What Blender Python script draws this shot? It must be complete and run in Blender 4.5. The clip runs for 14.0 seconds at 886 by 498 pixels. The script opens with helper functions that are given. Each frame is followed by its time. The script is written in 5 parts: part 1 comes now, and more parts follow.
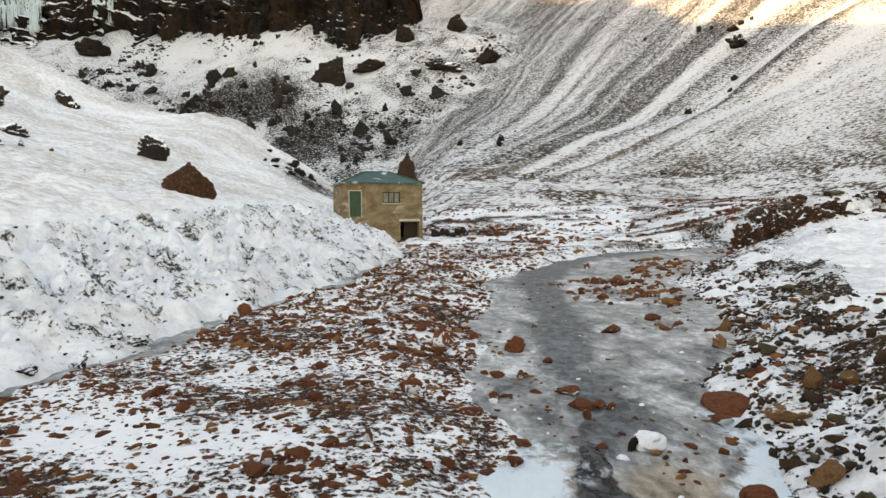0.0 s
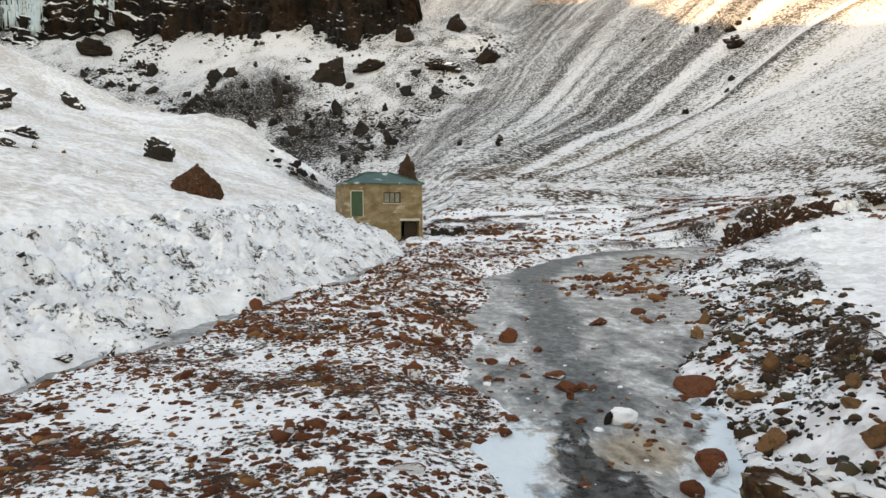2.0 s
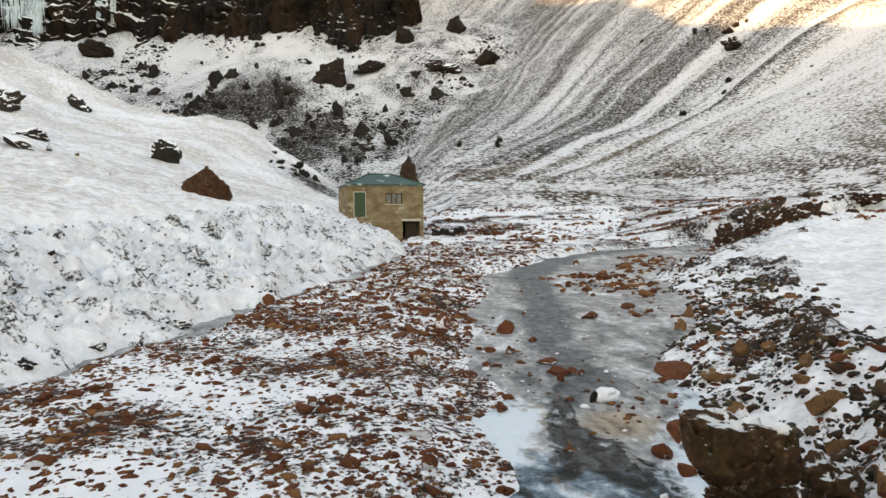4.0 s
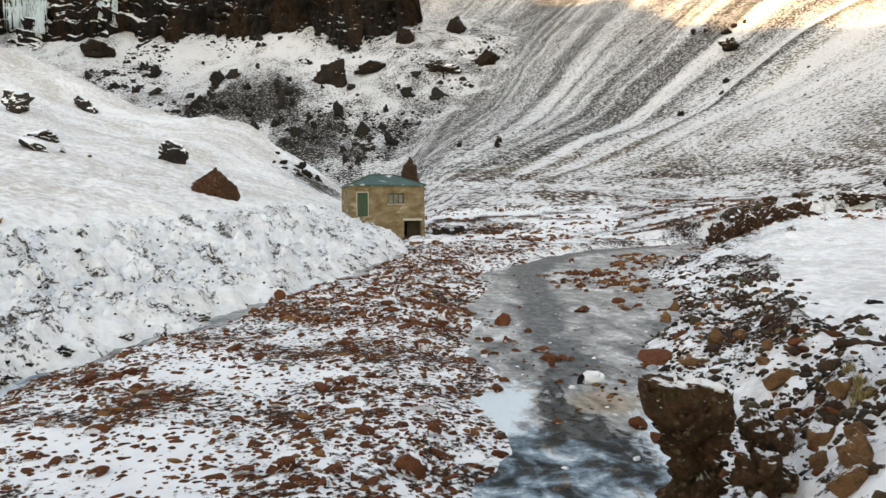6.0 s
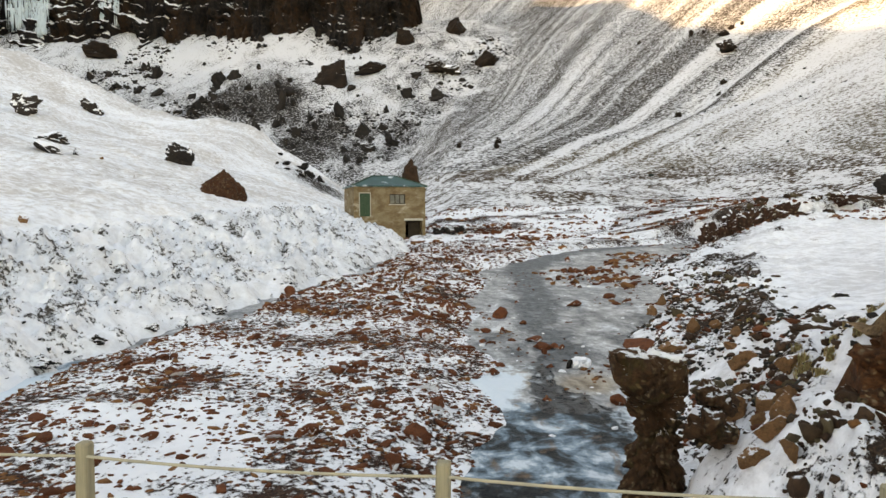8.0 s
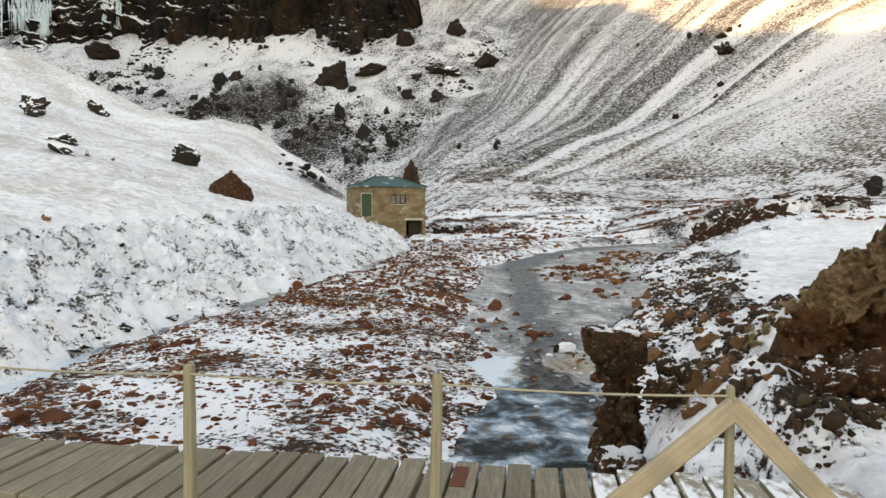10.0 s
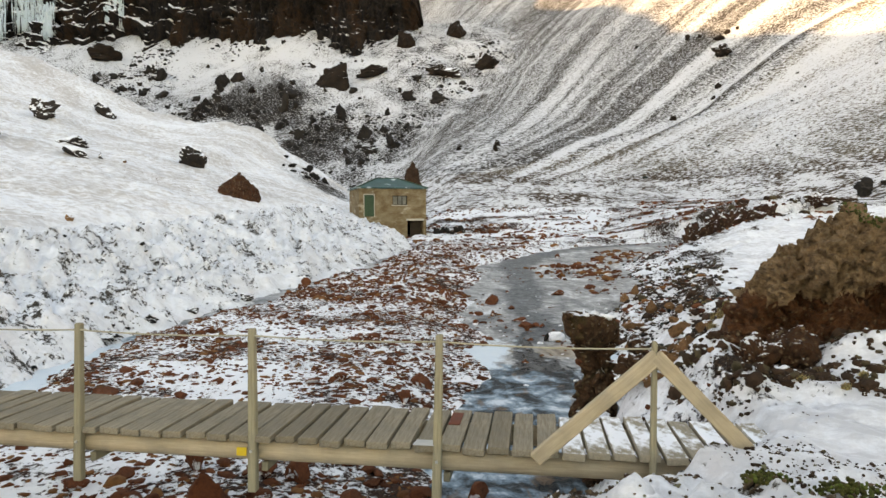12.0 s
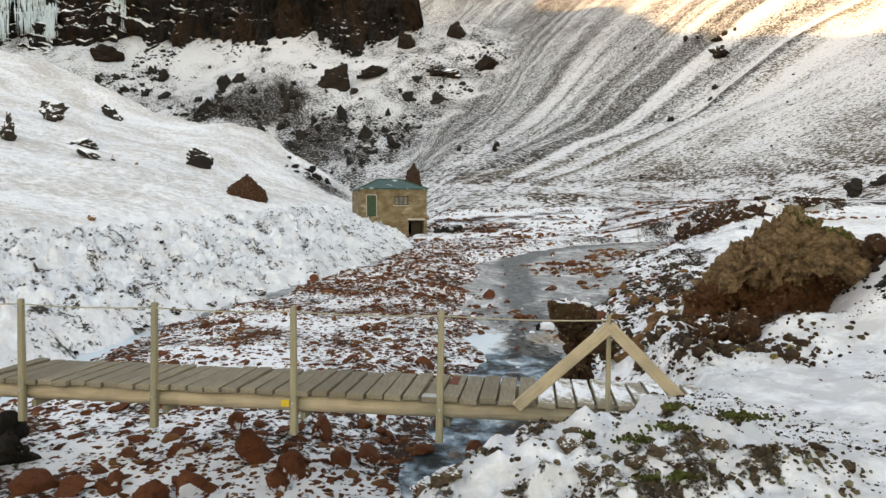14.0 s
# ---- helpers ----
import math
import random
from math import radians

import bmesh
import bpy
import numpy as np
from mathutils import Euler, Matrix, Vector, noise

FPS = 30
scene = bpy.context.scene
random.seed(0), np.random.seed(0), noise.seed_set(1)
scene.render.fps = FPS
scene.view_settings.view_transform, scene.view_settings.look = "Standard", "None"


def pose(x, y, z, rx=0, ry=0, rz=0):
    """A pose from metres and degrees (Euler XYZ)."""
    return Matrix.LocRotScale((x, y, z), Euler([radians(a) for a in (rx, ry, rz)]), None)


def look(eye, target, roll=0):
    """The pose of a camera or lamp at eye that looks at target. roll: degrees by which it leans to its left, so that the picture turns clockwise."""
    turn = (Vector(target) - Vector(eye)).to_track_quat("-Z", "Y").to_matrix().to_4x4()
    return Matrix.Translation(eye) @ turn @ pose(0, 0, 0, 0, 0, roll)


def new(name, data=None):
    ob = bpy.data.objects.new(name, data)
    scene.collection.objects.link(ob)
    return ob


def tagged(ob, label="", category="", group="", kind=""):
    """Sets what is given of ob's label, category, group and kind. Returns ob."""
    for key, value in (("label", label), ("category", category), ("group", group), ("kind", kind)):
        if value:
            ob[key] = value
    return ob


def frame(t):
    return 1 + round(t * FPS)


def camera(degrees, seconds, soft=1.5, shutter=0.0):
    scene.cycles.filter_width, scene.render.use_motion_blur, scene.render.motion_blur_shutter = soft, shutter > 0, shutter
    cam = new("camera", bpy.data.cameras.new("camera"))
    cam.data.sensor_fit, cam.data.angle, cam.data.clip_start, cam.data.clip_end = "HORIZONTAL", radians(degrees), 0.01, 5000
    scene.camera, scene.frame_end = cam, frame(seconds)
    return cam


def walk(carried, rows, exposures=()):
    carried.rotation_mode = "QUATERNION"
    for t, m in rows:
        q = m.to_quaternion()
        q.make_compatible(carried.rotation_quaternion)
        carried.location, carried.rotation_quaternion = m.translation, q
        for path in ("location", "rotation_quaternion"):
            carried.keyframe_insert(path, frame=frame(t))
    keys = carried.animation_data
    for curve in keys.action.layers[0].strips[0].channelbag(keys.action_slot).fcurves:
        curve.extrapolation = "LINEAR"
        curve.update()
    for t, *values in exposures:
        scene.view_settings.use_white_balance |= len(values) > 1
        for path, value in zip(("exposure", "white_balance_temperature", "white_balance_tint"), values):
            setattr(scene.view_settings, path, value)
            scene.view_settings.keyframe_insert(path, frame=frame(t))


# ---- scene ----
cam = camera(65.0, 14.0)
EXPOSURE, KELVIN, TINT = 2.23, 11900, 19
PATH = [
    (0, (2.355, -56.0, 0.656), (2.331, -54.001, 0.584), -0.5),
    (0.5, (2.377, -56.378, 0.653), (2.352, -54.379, 0.582), -0.6),
    (1, (2.391, -56.753, 0.664), (2.367, -54.755, 0.591), -0.6),
    (1.5, (2.399, -57.102, 0.673), (2.376, -55.103, 0.6), -0.5),
    (2, (2.391, -57.471, 0.693), (2.368, -55.472, 0.618), -0.5),
    (2.5, (2.368, -57.835, 0.694), (2.345, -55.836, 0.62), -0.5),
    (3, (2.355, -58.228, 0.681), (2.333, -56.229, 0.608), -0.5),
    (5.5, (2.304, -60.126, 0.696), (2.282, -58.127, 0.62), -0.5),
    (6, (2.3, -60.518, 0.696), (2.278, -58.519, 0.62), -0.5),
    (6.5, (2.319, -60.906, 0.701), (2.297, -58.907, 0.624), -0.4),
    (7, (2.299, -61.3, 0.691), (2.277, -59.301, 0.615), -0.5),
    (7.5, (2.278, -61.706, 0.685), (2.256, -59.707, 0.61), -0.5),
    (8, (2.263, -62.114, 0.69), (2.242, -60.116, 0.614), -0.5),
    (10.5, (2.329, -64.264, 0.583), (2.308, -62.266, 0.51), -0.4),
    (11, (2.321, -64.718, 0.573), (2.299, -62.719, 0.501), -0.5),
    (11.5, (2.33, -65.182, 0.582), (2.308, -63.183, 0.509), -0.4),
    (12, (2.339, -65.629, 0.592), (2.317, -63.631, 0.519), -0.4),
    (12.5, (2.354, -66.081, 0.591), (2.333, -64.083, 0.518), -0.4),
    (13, (2.336, -66.566, 0.593), (2.315, -64.568, 0.52), -0.4),
    (13.5, (2.327, -67.068, 0.594), (2.305, -65.07, 0.52), -0.4),
    (14, (2.343, -67.576, 0.591), (2.321, -65.578, 0.517), -0.4),
]
walk(cam, [(t, look(eye, target, roll)) for t, eye, target, roll in PATH],
     [(0.0, EXPOSURE, KELVIN, TINT), (14.0, EXPOSURE, KELVIN, TINT)])

# ---- sky and sun ----
SUN_ELEVATION, SUN_AZIMUTH = radians(13), radians(238)   # azimuth clockwise from +y
world = bpy.data.worlds.new("sky")
scene.world = world
world.use_nodes = True
wn = world.node_tree.nodes
sky = wn.new("ShaderNodeTexSky")
sky.sky_type, sky.sun_disc = "NISHITA", False
sky.air_density, sky.dust_density, sky.ozone_density = 1.0, 0.4, 1.0
sky.sun_elevation, sky.sun_rotation = SUN_ELEVATION, SUN_AZIMUTH
world.node_tree.links.new(sky.outputs[0], wn["Background"].inputs[0])
wn["Background"].inputs[1].default_value = 0.15
sun_way = Vector((math.sin(SUN_AZIMUTH) * math.cos(SUN_ELEVATION), math.cos(SUN_AZIMUTH) * math.cos(SUN_ELEVATION), math.sin(SUN_ELEVATION)))
lamp = bpy.data.lights.new("sun", "SUN")
lamp.energy, lamp.angle, lamp.color = 2.2, radians(0.5), (1.0, 0.80, 0.52)
new("sun", lamp).matrix_world = look(sun_way * 100, (0, 0, 0))


# ---- materials ----
class Mat:
    """A node material with short calls for the usual nodes."""

    def __init__(self, name, rough=0.8, metal=0.0):
        self.m = bpy.data.materials.new(name)
        self.m.use_nodes = True
        self.t = self.m.node_tree
        self.b = self.t.nodes["Principled BSDF"]
        self.b.inputs["Roughness"].default_value = rough
        self.b.inputs["Metallic"].default_value = metal
        self.b.inputs["Specular IOR Level"].default_value = 0.35 if rough < 0.6 else 0.12

    def put(self, value, socket):
        if isinstance(value, bpy.types.NodeSocket):
            self.t.links.new(value, socket)
        else:
            socket.default_value = value

    def coords(self, stretch=(1, 1, 1), turn=(0, 0, 0), kind="Object"):
        c = self.t.nodes.new("ShaderNodeTexCoord")
        m = self.t.nodes.new("ShaderNodeMapping")
        m.inputs["Scale"].default_value, m.inputs["Rotation"].default_value = stretch, turn
        self.t.links.new(c.outputs[kind], m.inputs[0])
        return m.outputs[0]

    def noise(self, scale, detail=5.0, rough=0.6, vec=None, warp=0.0):
        n = self.t.nodes.new("ShaderNodeTexNoise")
        n.inputs["Scale"].default_value, n.inputs["Detail"].default_value = scale, detail
        n.inputs["Roughness"].default_value, n.inputs["Distortion"].default_value = rough, warp
        self.t.links.new(vec or self.coords(), n.inputs["Vector"])
        return n.outputs[0]

    def voronoi(self, scale, vec=None, feature="F1"):
        n = self.t.nodes.new("ShaderNodeTexVoronoi")
        n.feature = feature
        n.inputs["Scale"].default_value = scale
        self.t.links.new(vec or self.coords(), n.inputs["Vector"])
        return n.outputs[0]

    def ramp(self, value, stops):
        r = self.t.nodes.new("ShaderNodeValToRGB")
        while len(r.color_ramp.elements) < len(stops):
            r.color_ramp.elements.new(0.5)
        for e, (p, c) in zip(r.color_ramp.elements, stops):
            e.position, e.color = p, (*c, 1) if isinstance(c, tuple) else (c, c, c, 1)
        self.t.links.new(value, r.inputs[0])
        return r.outputs[0]

    def mix(self, f, a, b):
        n = self.t.nodes.new("ShaderNodeMix")
        n.data_type = "RGBA"
        self.put(f, n.inputs[0])
        for v, k in ((a, 6), (b, 7)):
            self.put((*v, 1) if isinstance(v, tuple) else v, n.inputs[k])
        return n.outputs[2]

    def math(self, op, a, b=0.0, c=None, clamp=False):
        n = self.t.nodes.new("ShaderNodeMath")
        n.operation, n.use_clamp = op, clamp
        self.put(a, n.inputs[0])
        self.put(b, n.inputs[1])
        if c is not None:
            self.put(c, n.inputs[2])
        return n.outputs[0]

    def attr(self, name, colour=False):
        n = self.t.nodes.new("ShaderNodeAttribute")
        n.attribute_name = name
        return n.outputs["Color" if colour else "Fac"]

    def rand(self, island=False):
        if island:
            return self.t.nodes.new("ShaderNodeNewGeometry").outputs["Random Per Island"]
        return self.t.nodes.new("ShaderNodeObjectInfo").outputs["Random"]

    def up(self):
        g = self.t.nodes.new("ShaderNodeNewGeometry")
        x = self.t.nodes.new("ShaderNodeSeparateXYZ")
        self.t.links.new(g.outputs["Normal"], x.inputs[0])
        return x.outputs[2]

    def bump(self, height, strength=0.5, distance=0.02, after=None):
        n = self.t.nodes.new("ShaderNodeBump")
        n.inputs["Strength"].default_value, n.inputs["Distance"].default_value = strength, distance
        self.t.links.new(height, n.inputs["Height"])
        if after is not None:
            self.t.links.new(after, n.inputs["Normal"])
        return n.outputs[0]

    def done(self, colour, normal=None, rough=None):
        self.put((*colour, 1) if isinstance(colour, tuple) else colour, self.b.inputs["Base Color"])
        if normal is not None:
            self.t.links.new(normal, self.b.inputs["Normal"])
        if rough is not None:
            self.put(rough, self.b.inputs["Roughness"])
        return self.m


SNOW = (0.86, 0.88, 0.91)


def ground_material():
    k = Mat("snowy_ground", 0.75)
    near = k.math("ADD", k.math("MULTIPLY", k.noise(7.5, 7, 0.72), 0.66), k.math("MULTIPLY", k.noise(1.6, 6, 0.65), 0.34))
    fine = k.math("ADD", near, k.math("MULTIPLY", k.attr("far"), k.math("SUBTRACT", k.noise(2.4, 4, 0.62, k.coords((0.6, 0.8, 1.5))), near)))
    coarse = k.noise(0.35, 4, 0.6)
    cover = k.attr("cover")
    # snow lies where the noise is above the threshold that the cover sets
    t = k.math("MULTIPLY_ADD", cover, 0.42, 0.29)
    edge = k.math("SUBTRACT", t, fine)
    edge = k.math("MULTIPLY_ADD", k.math("SUBTRACT", coarse, 0.5), 0.12, edge)
    bare = k.math("MULTIPLY_ADD", edge, 24.0, 0.5, clamp=True)
    soil = k.mix(k.ramp(k.noise(8, 7, 0.75), [(0.35, 0.0), (0.65, 1.0)]), k.attr("soil", True), (0.035, 0.028, 0.024))
    soil = k.mix(0.6, k.attr("soil", True), soil)
    cell = k.voronoi(24)
    soil = k.mix(k.math("MULTIPLY", k.ramp(cell, [(0.10, 1.0), (0.42, 0.0)]), k.ramp(k.noise(11, 3, 0.6), [(0.48, 0.0), (0.60, 0.5)])), soil, (0.26, 0.19, 0.12))
    soil = k.mix(k.ramp(cell, [(0.45, 0.0), (0.75, 0.7)]), soil, (0.020, 0.015, 0.012))
    snow = k.mix(k.ramp(k.noise(0.9, 6, 0.65), [(0.35, 0.0), (0.75, 1.0)]), SNOW, (0.76, 0.79, 0.83))
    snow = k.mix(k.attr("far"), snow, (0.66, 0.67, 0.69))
    streaks = k.math("ADD", k.math("MULTIPLY", k.noise(2.8, 6, 0.70, k.coords((0.7, 0.9, 1.0)), 0.3), 0.6), k.math("MULTIPLY", k.noise(0.22, 4, 0.6, k.coords((0.5, 1.0, 1.0)), 0.4), 0.4))
    snow = k.mix(k.math("MULTIPLY", k.attr("thin_or_shade"), k.ramp(streaks, [(0.44, 0.0), (0.58, 0.55)])), snow, k.attr("soil", True))
    h = k.math("MULTIPLY_ADD", bare, k.math("MULTIPLY_ADD", cell, -1.6, -0.2), k.noise(6, 8, 0.68))
    n = k.bump(h, 0.8, 0.055)
    return k.done(k.mix(bare, snow, soil), n, k.math("MULTIPLY_ADD", bare, 0.2, 0.65))


def stone_material(name, a, b, island=False, cap=0.62, lichen=0.0, scale=1.0, lee=(0.0, 0.0, 1.0), pebbly=0.0):
    """lee: the way that the snowed-in sides face."""
    k = Mat(name, 0.78)
    r = k.rand(island)
    grain = k.noise(9 * scale, 8, 0.72)
    c = k.mix(k.ramp(grain, [(0.3, 0.0), (0.7, 1.0)]), a, b)
    c = k.mix(k.math("MULTIPLY", r, 0.85 if island else 0.55), c, tuple((0.24 if island else 0.40) * v for v in a))
    if island:   # some stones are more ochre
        c = k.mix(k.ramp(k.math("FRACT", k.math("MULTIPLY", r, 7.3)), [(0.70, 0.0), (0.80, 0.55)]), c, (min(1.0, a[0] * 1.15), a[1] * 1.7, a[2] * 1.6))
    c = k.mix(k.ramp(k.noise(2.2 * scale, 5, 0.6), [(0.5, 0.0), (0.8, 0.7)]), c, tuple(0.35 * v for v in b))
    if lichen:
        c = k.mix(k.math("MULTIPLY", k.ramp(k.noise(3 * scale, 5, 0.6), [(0.55, 0.0), (0.62, 1.0)]), lichen), c, (0.09, 0.10, 0.03))
    if pebbly:
        spot = k.ramp(k.voronoi(9 * scale), [(0.15, 1.0), (0.45, 0.0)])
        c = k.mix(k.math("MULTIPLY", spot, k.ramp(k.noise(4 * scale, 4, 0.6), [(0.45, 0.0), (0.6, 0.7)])), c, (0.30, 0.23, 0.15))
        c = k.mix(k.ramp(k.noise(5 * scale, 7, 0.7), [(0.54, 0.0), (0.66, 0.7)]), c, (0.030, 0.018, 0.012))
    g = k.t.nodes.new("ShaderNodeNewGeometry")
    dot = k.t.nodes.new("ShaderNodeVectorMath")
    dot.operation = "DOT_PRODUCT"
    k.t.links.new(g.outputs["Normal"], dot.inputs[0])
    dot.inputs[1].default_value = Vector(lee).normalized()
    lie = k.math("ADD", dot.outputs["Value"], k.math("MULTIPLY", k.math("SUBTRACT", k.noise(3.0 * scale, 7, 0.68), 0.5), 1.1))
    lie = k.math("SUBTRACT", lie, k.math("MULTIPLY", r, 0.4))
    snowy = k.math("MULTIPLY", k.math("SUBTRACT", lie, cap), 12.0, clamp=True)
    h = k.noise(16 * scale, 7, 0.72)
    if pebbly:
        h = k.math("SUBTRACT", h, k.math("MULTIPLY", k.voronoi(6 * scale), pebbly))
    n = k.bump(h, 1.0, (0.09 if pebbly else 0.04) / scale)
    return k.done(k.mix(snowy, c, SNOW), n)


M_GROUND = ground_material()
LEE = (0.12, -0.75, -0.42)
M_STONE = stone_material("red_stone", (0.28, 0.088, 0.037), (0.10, 0.036, 0.022), lee=LEE, cap=0.66)
M_STONES = stone_material("red_stones", (0.27, 0.086, 0.036), (0.085, 0.032, 0.020), island=True, lee=LEE, cap=0.74)
M_DARK = stone_material("dark_basalt", (0.022, 0.020, 0.019), (0.048, 0.038, 0.031), cap=0.80, scale=0.5)
M_CLODS = stone_material("dark_clods", (0.046, 0.040, 0.035), (0.022, 0.020, 0.018), island=True, cap=0.75)
M_EARTH = stone_material("brown_tuff", (0.44, 0.280, 0.155), (0.12, 0.066, 0.036), cap=0.86, scale=1.5, pebbly=1.6)
M_BROWN = stone_material("brown_stone", (0.37, 0.185, 0.085), (0.15, 0.075, 0.040), cap=0.66, lichen=0.1)
M_TAN = stone_material("tan_stones", (0.25, 0.175, 0.11), (0.10, 0.066, 0.042), island=True, cap=0.95)
M_MOSS = stone_material("moss", (0.115, 0.115, 0.028), (0.055, 0.052, 0.018), island=True, cap=1.0)
M_STRAW = stone_material("dry_grass", (0.56, 0.40, 0.20), (0.38, 0.26, 0.12), island=True, cap=1.9)
M_RUBBLE = stone_material("dark_rubble", (0.105, 0.058, 0.034), (0.040, 0.026, 0.019), island=True, cap=0.85)
M_SCARP = stone_material("dark_earth", (0.095, 0.042, 0.026), (0.035, 0.022, 0.016), cap=0.62, scale=0.7, pebbly=0.8)


def cliff_material():
    """Basalt with rusty columns; snow on its ledges."""
    k = Mat("basalt_cliff", 0.85)
    c = k.mix(k.ramp(k.noise(0.5, 7, 0.7, k.coords((1, 1, 0.45))), [(0.35, 0.0), (0.65, 1.0)]), (0.006, 0.006, 0.007), (0.028, 0.022, 0.018))
    rust = k.ramp(k.noise(0.10, 4, 0.6, k.coords((1, 0.5, 0.25))), [(0.50, 0.0), (0.60, 1.0)])
    c = k.mix(k.math("MULTIPLY", rust, k.ramp(k.noise(0.9, 6, 0.7), [(0.4, 0.2), (0.65, 0.9)])), c, (0.052, 0.027, 0.013))
    lie = k.math("ADD", k.up(), k.math("MULTIPLY", k.math("SUBTRACT", k.noise(0.35, 7, 0.7, k.coords((0.8, 0.8, 1.6))), 0.5), 1.5))
    split = k.t.nodes.new("ShaderNodeSeparateXYZ")
    k.t.links.new(k.coords(), split.inputs[0])
    west = k.math("MULTIPLY_ADD", split.outputs[0], -0.025, -2.4, clamp=True)   # more snow lodges on the broken western part
    snowy = k.math("MULTIPLY", k.math("SUBTRACT", lie, k.math("MULTIPLY_ADD", west, -0.36, 0.80)), 8.0, clamp=True)
    return k.done(k.mix(snowy, c, SNOW), k.bump(k.noise(1.2, 8, 0.7), 1.0, 0.6))


M_CLIFF = cliff_material()


def ice_material():
    """Grey stream ice, frosted at its edges, stained in places, with open water and a broken reach."""
    k = Mat("river_ice", 0.4)
    k.b.inputs["Specular IOR Level"].default_value = 0.06
    lie = k.coords((1.0, 0.62, 1.0), (0, 0, 0.22))
    mott = k.noise(0.8, 9, 0.66, lie, 0.8)
    fine = k.noise(4.5, 7, 0.68, lie, 0.5)
    both = k.math("ADD", k.math("MULTIPLY", mott, 0.6), k.math("MULTIPLY", fine, 0.4))
    c = k.ramp(both, [(0.39, (0.075, 0.085, 0.090)), (0.45, (0.19, 0.20, 0.205)), (0.50, (0.29, 0.295, 0.295)), (0.55, (0.42, 0.43, 0.435)), (0.61, (0.66, 0.69, 0.71))])
    stain = k.math("ADD", k.attr("stain"), k.math("MULTIPLY", k.math("SUBTRACT", k.noise(0.9, 6, 0.62, lie, 0.5), 0.5), 1.2))
    c = k.mix(k.ramp(stain, [(0.40, 0.0), (0.85, 0.8)]), c, k.mix(k.ramp(both, [(0.40, 0.0), (0.60, 1.0)]), (0.15, 0.10, 0.06), (0.50, 0.42, 0.32)))
    grey = k.ramp(k.math("ADD", k.attr("dim"), k.math("MULTIPLY", k.math("SUBTRACT", k.noise(0.7, 8, 0.66, lie, 0.7), 0.5), 1.5)), [(0.30, 0.0), (0.62, 0.9)])
    c = k.mix(grey, c, k.mix(k.ramp(fine, [(0.4, 0.0), (0.62, 1.0)]), (0.035, 0.042, 0.046), (0.16, 0.18, 0.19)))
    # broken reach: dark water, blue ice, foam and brown bed
    wild = k.math("ADD", k.math("MULTIPLY", k.noise(1.5, 7, 0.6, k.coords((0.8, 0.9, 1.0)), 0.35), 0.75), k.math("MULTIPLY", fine, 0.25))
    rough_ice = k.ramp(wild, [(0.41, (0.010, 0.013, 0.015)), (0.455, (0.035, 0.045, 0.050)), (0.50, (0.11, 0.17, 0.21)), (0.545, (0.24, 0.33, 0.39)), (0.60, (0.58, 0.66, 0.71))])
    rough_ice = k.mix(k.ramp(k.noise(1.5, 6, 0.66, lie, 0.6), [(0.56, 0.0), (0.66, 0.75)]), rough_ice, (0.20, 0.13, 0.085))
    broken = k.ramp(k.math("ADD", k.attr("broken"), k.math("MULTIPLY", k.math("SUBTRACT", mott, 0.5), 1.3)), [(0.42, 0.0), (0.58, 1.0)])
    c = k.mix(broken, c, rough_ice)
    ow = k.math("ADD", k.attr("open_water"), k.math("MULTIPLY", k.math("SUBTRACT", k.noise(1.7, 7, 0.66, lie, 0.3), 0.5), 1.7))
    open_water = k.ramp(ow, [(0.47, 0.0), (0.58, 1.0)])
    c = k.mix(open_water, c, k.mix(k.ramp(fine, [(0.46, 0.0), (0.60, 1.0)]), (0.012, 0.014, 0.016), (0.09, 0.10, 0.105)))
    frosty = k.math("ADD", k.attr("frost"), k.math("MULTIPLY", k.math("SUBTRACT", both, 0.5), 3.2))
    c = k.mix(k.ramp(frosty, [(0.38, 0.0), (0.72, 1.0)]), c, k.mix(fine, (0.50, 0.62, 0.70), (0.74, 0.81, 0.85)))
    n = k.bump(k.math("ADD", k.math("ADD", fine, k.math("MULTIPLY", mott, 1.5)), k.math("MULTIPLY", open_water, -0.8)), 0.7, 0.06)
    return k.done(c, n, k.math("MULTIPLY_ADD", open_water, -0.15, k.math("MULTIPLY_ADD", fine, 0.4, 0.25)))


M_ICE = ice_material()


def wood_material(name, a, b, along="X", weathered=0.5):
    k = Mat(name, 0.75)
    s = {"X": (0.5, 8, 8), "Y": (8, 0.5, 8), "Z": (8, 8, 0.5)}[along]
    g = k.noise(5.0, 8, 0.7, k.coords(s), 0.4)
    c = k.mix(k.ramp(g, [(0.3, 0.0), (0.7, 1.0)]), a, b)
    c = k.mix(k.math("MULTIPLY", k.rand(), 0.45), c, tuple(0.55 * v for v in a))
    c = k.mix(k.math("MULTIPLY", k.ramp(k.noise(2.5, 6, 0.6), [(0.45, 0.0), (0.7, 1.0)]), weathered), c, (0.14, 0.13, 0.11))
    return k.done(c, k.bump(g, 0.5, 0.01))


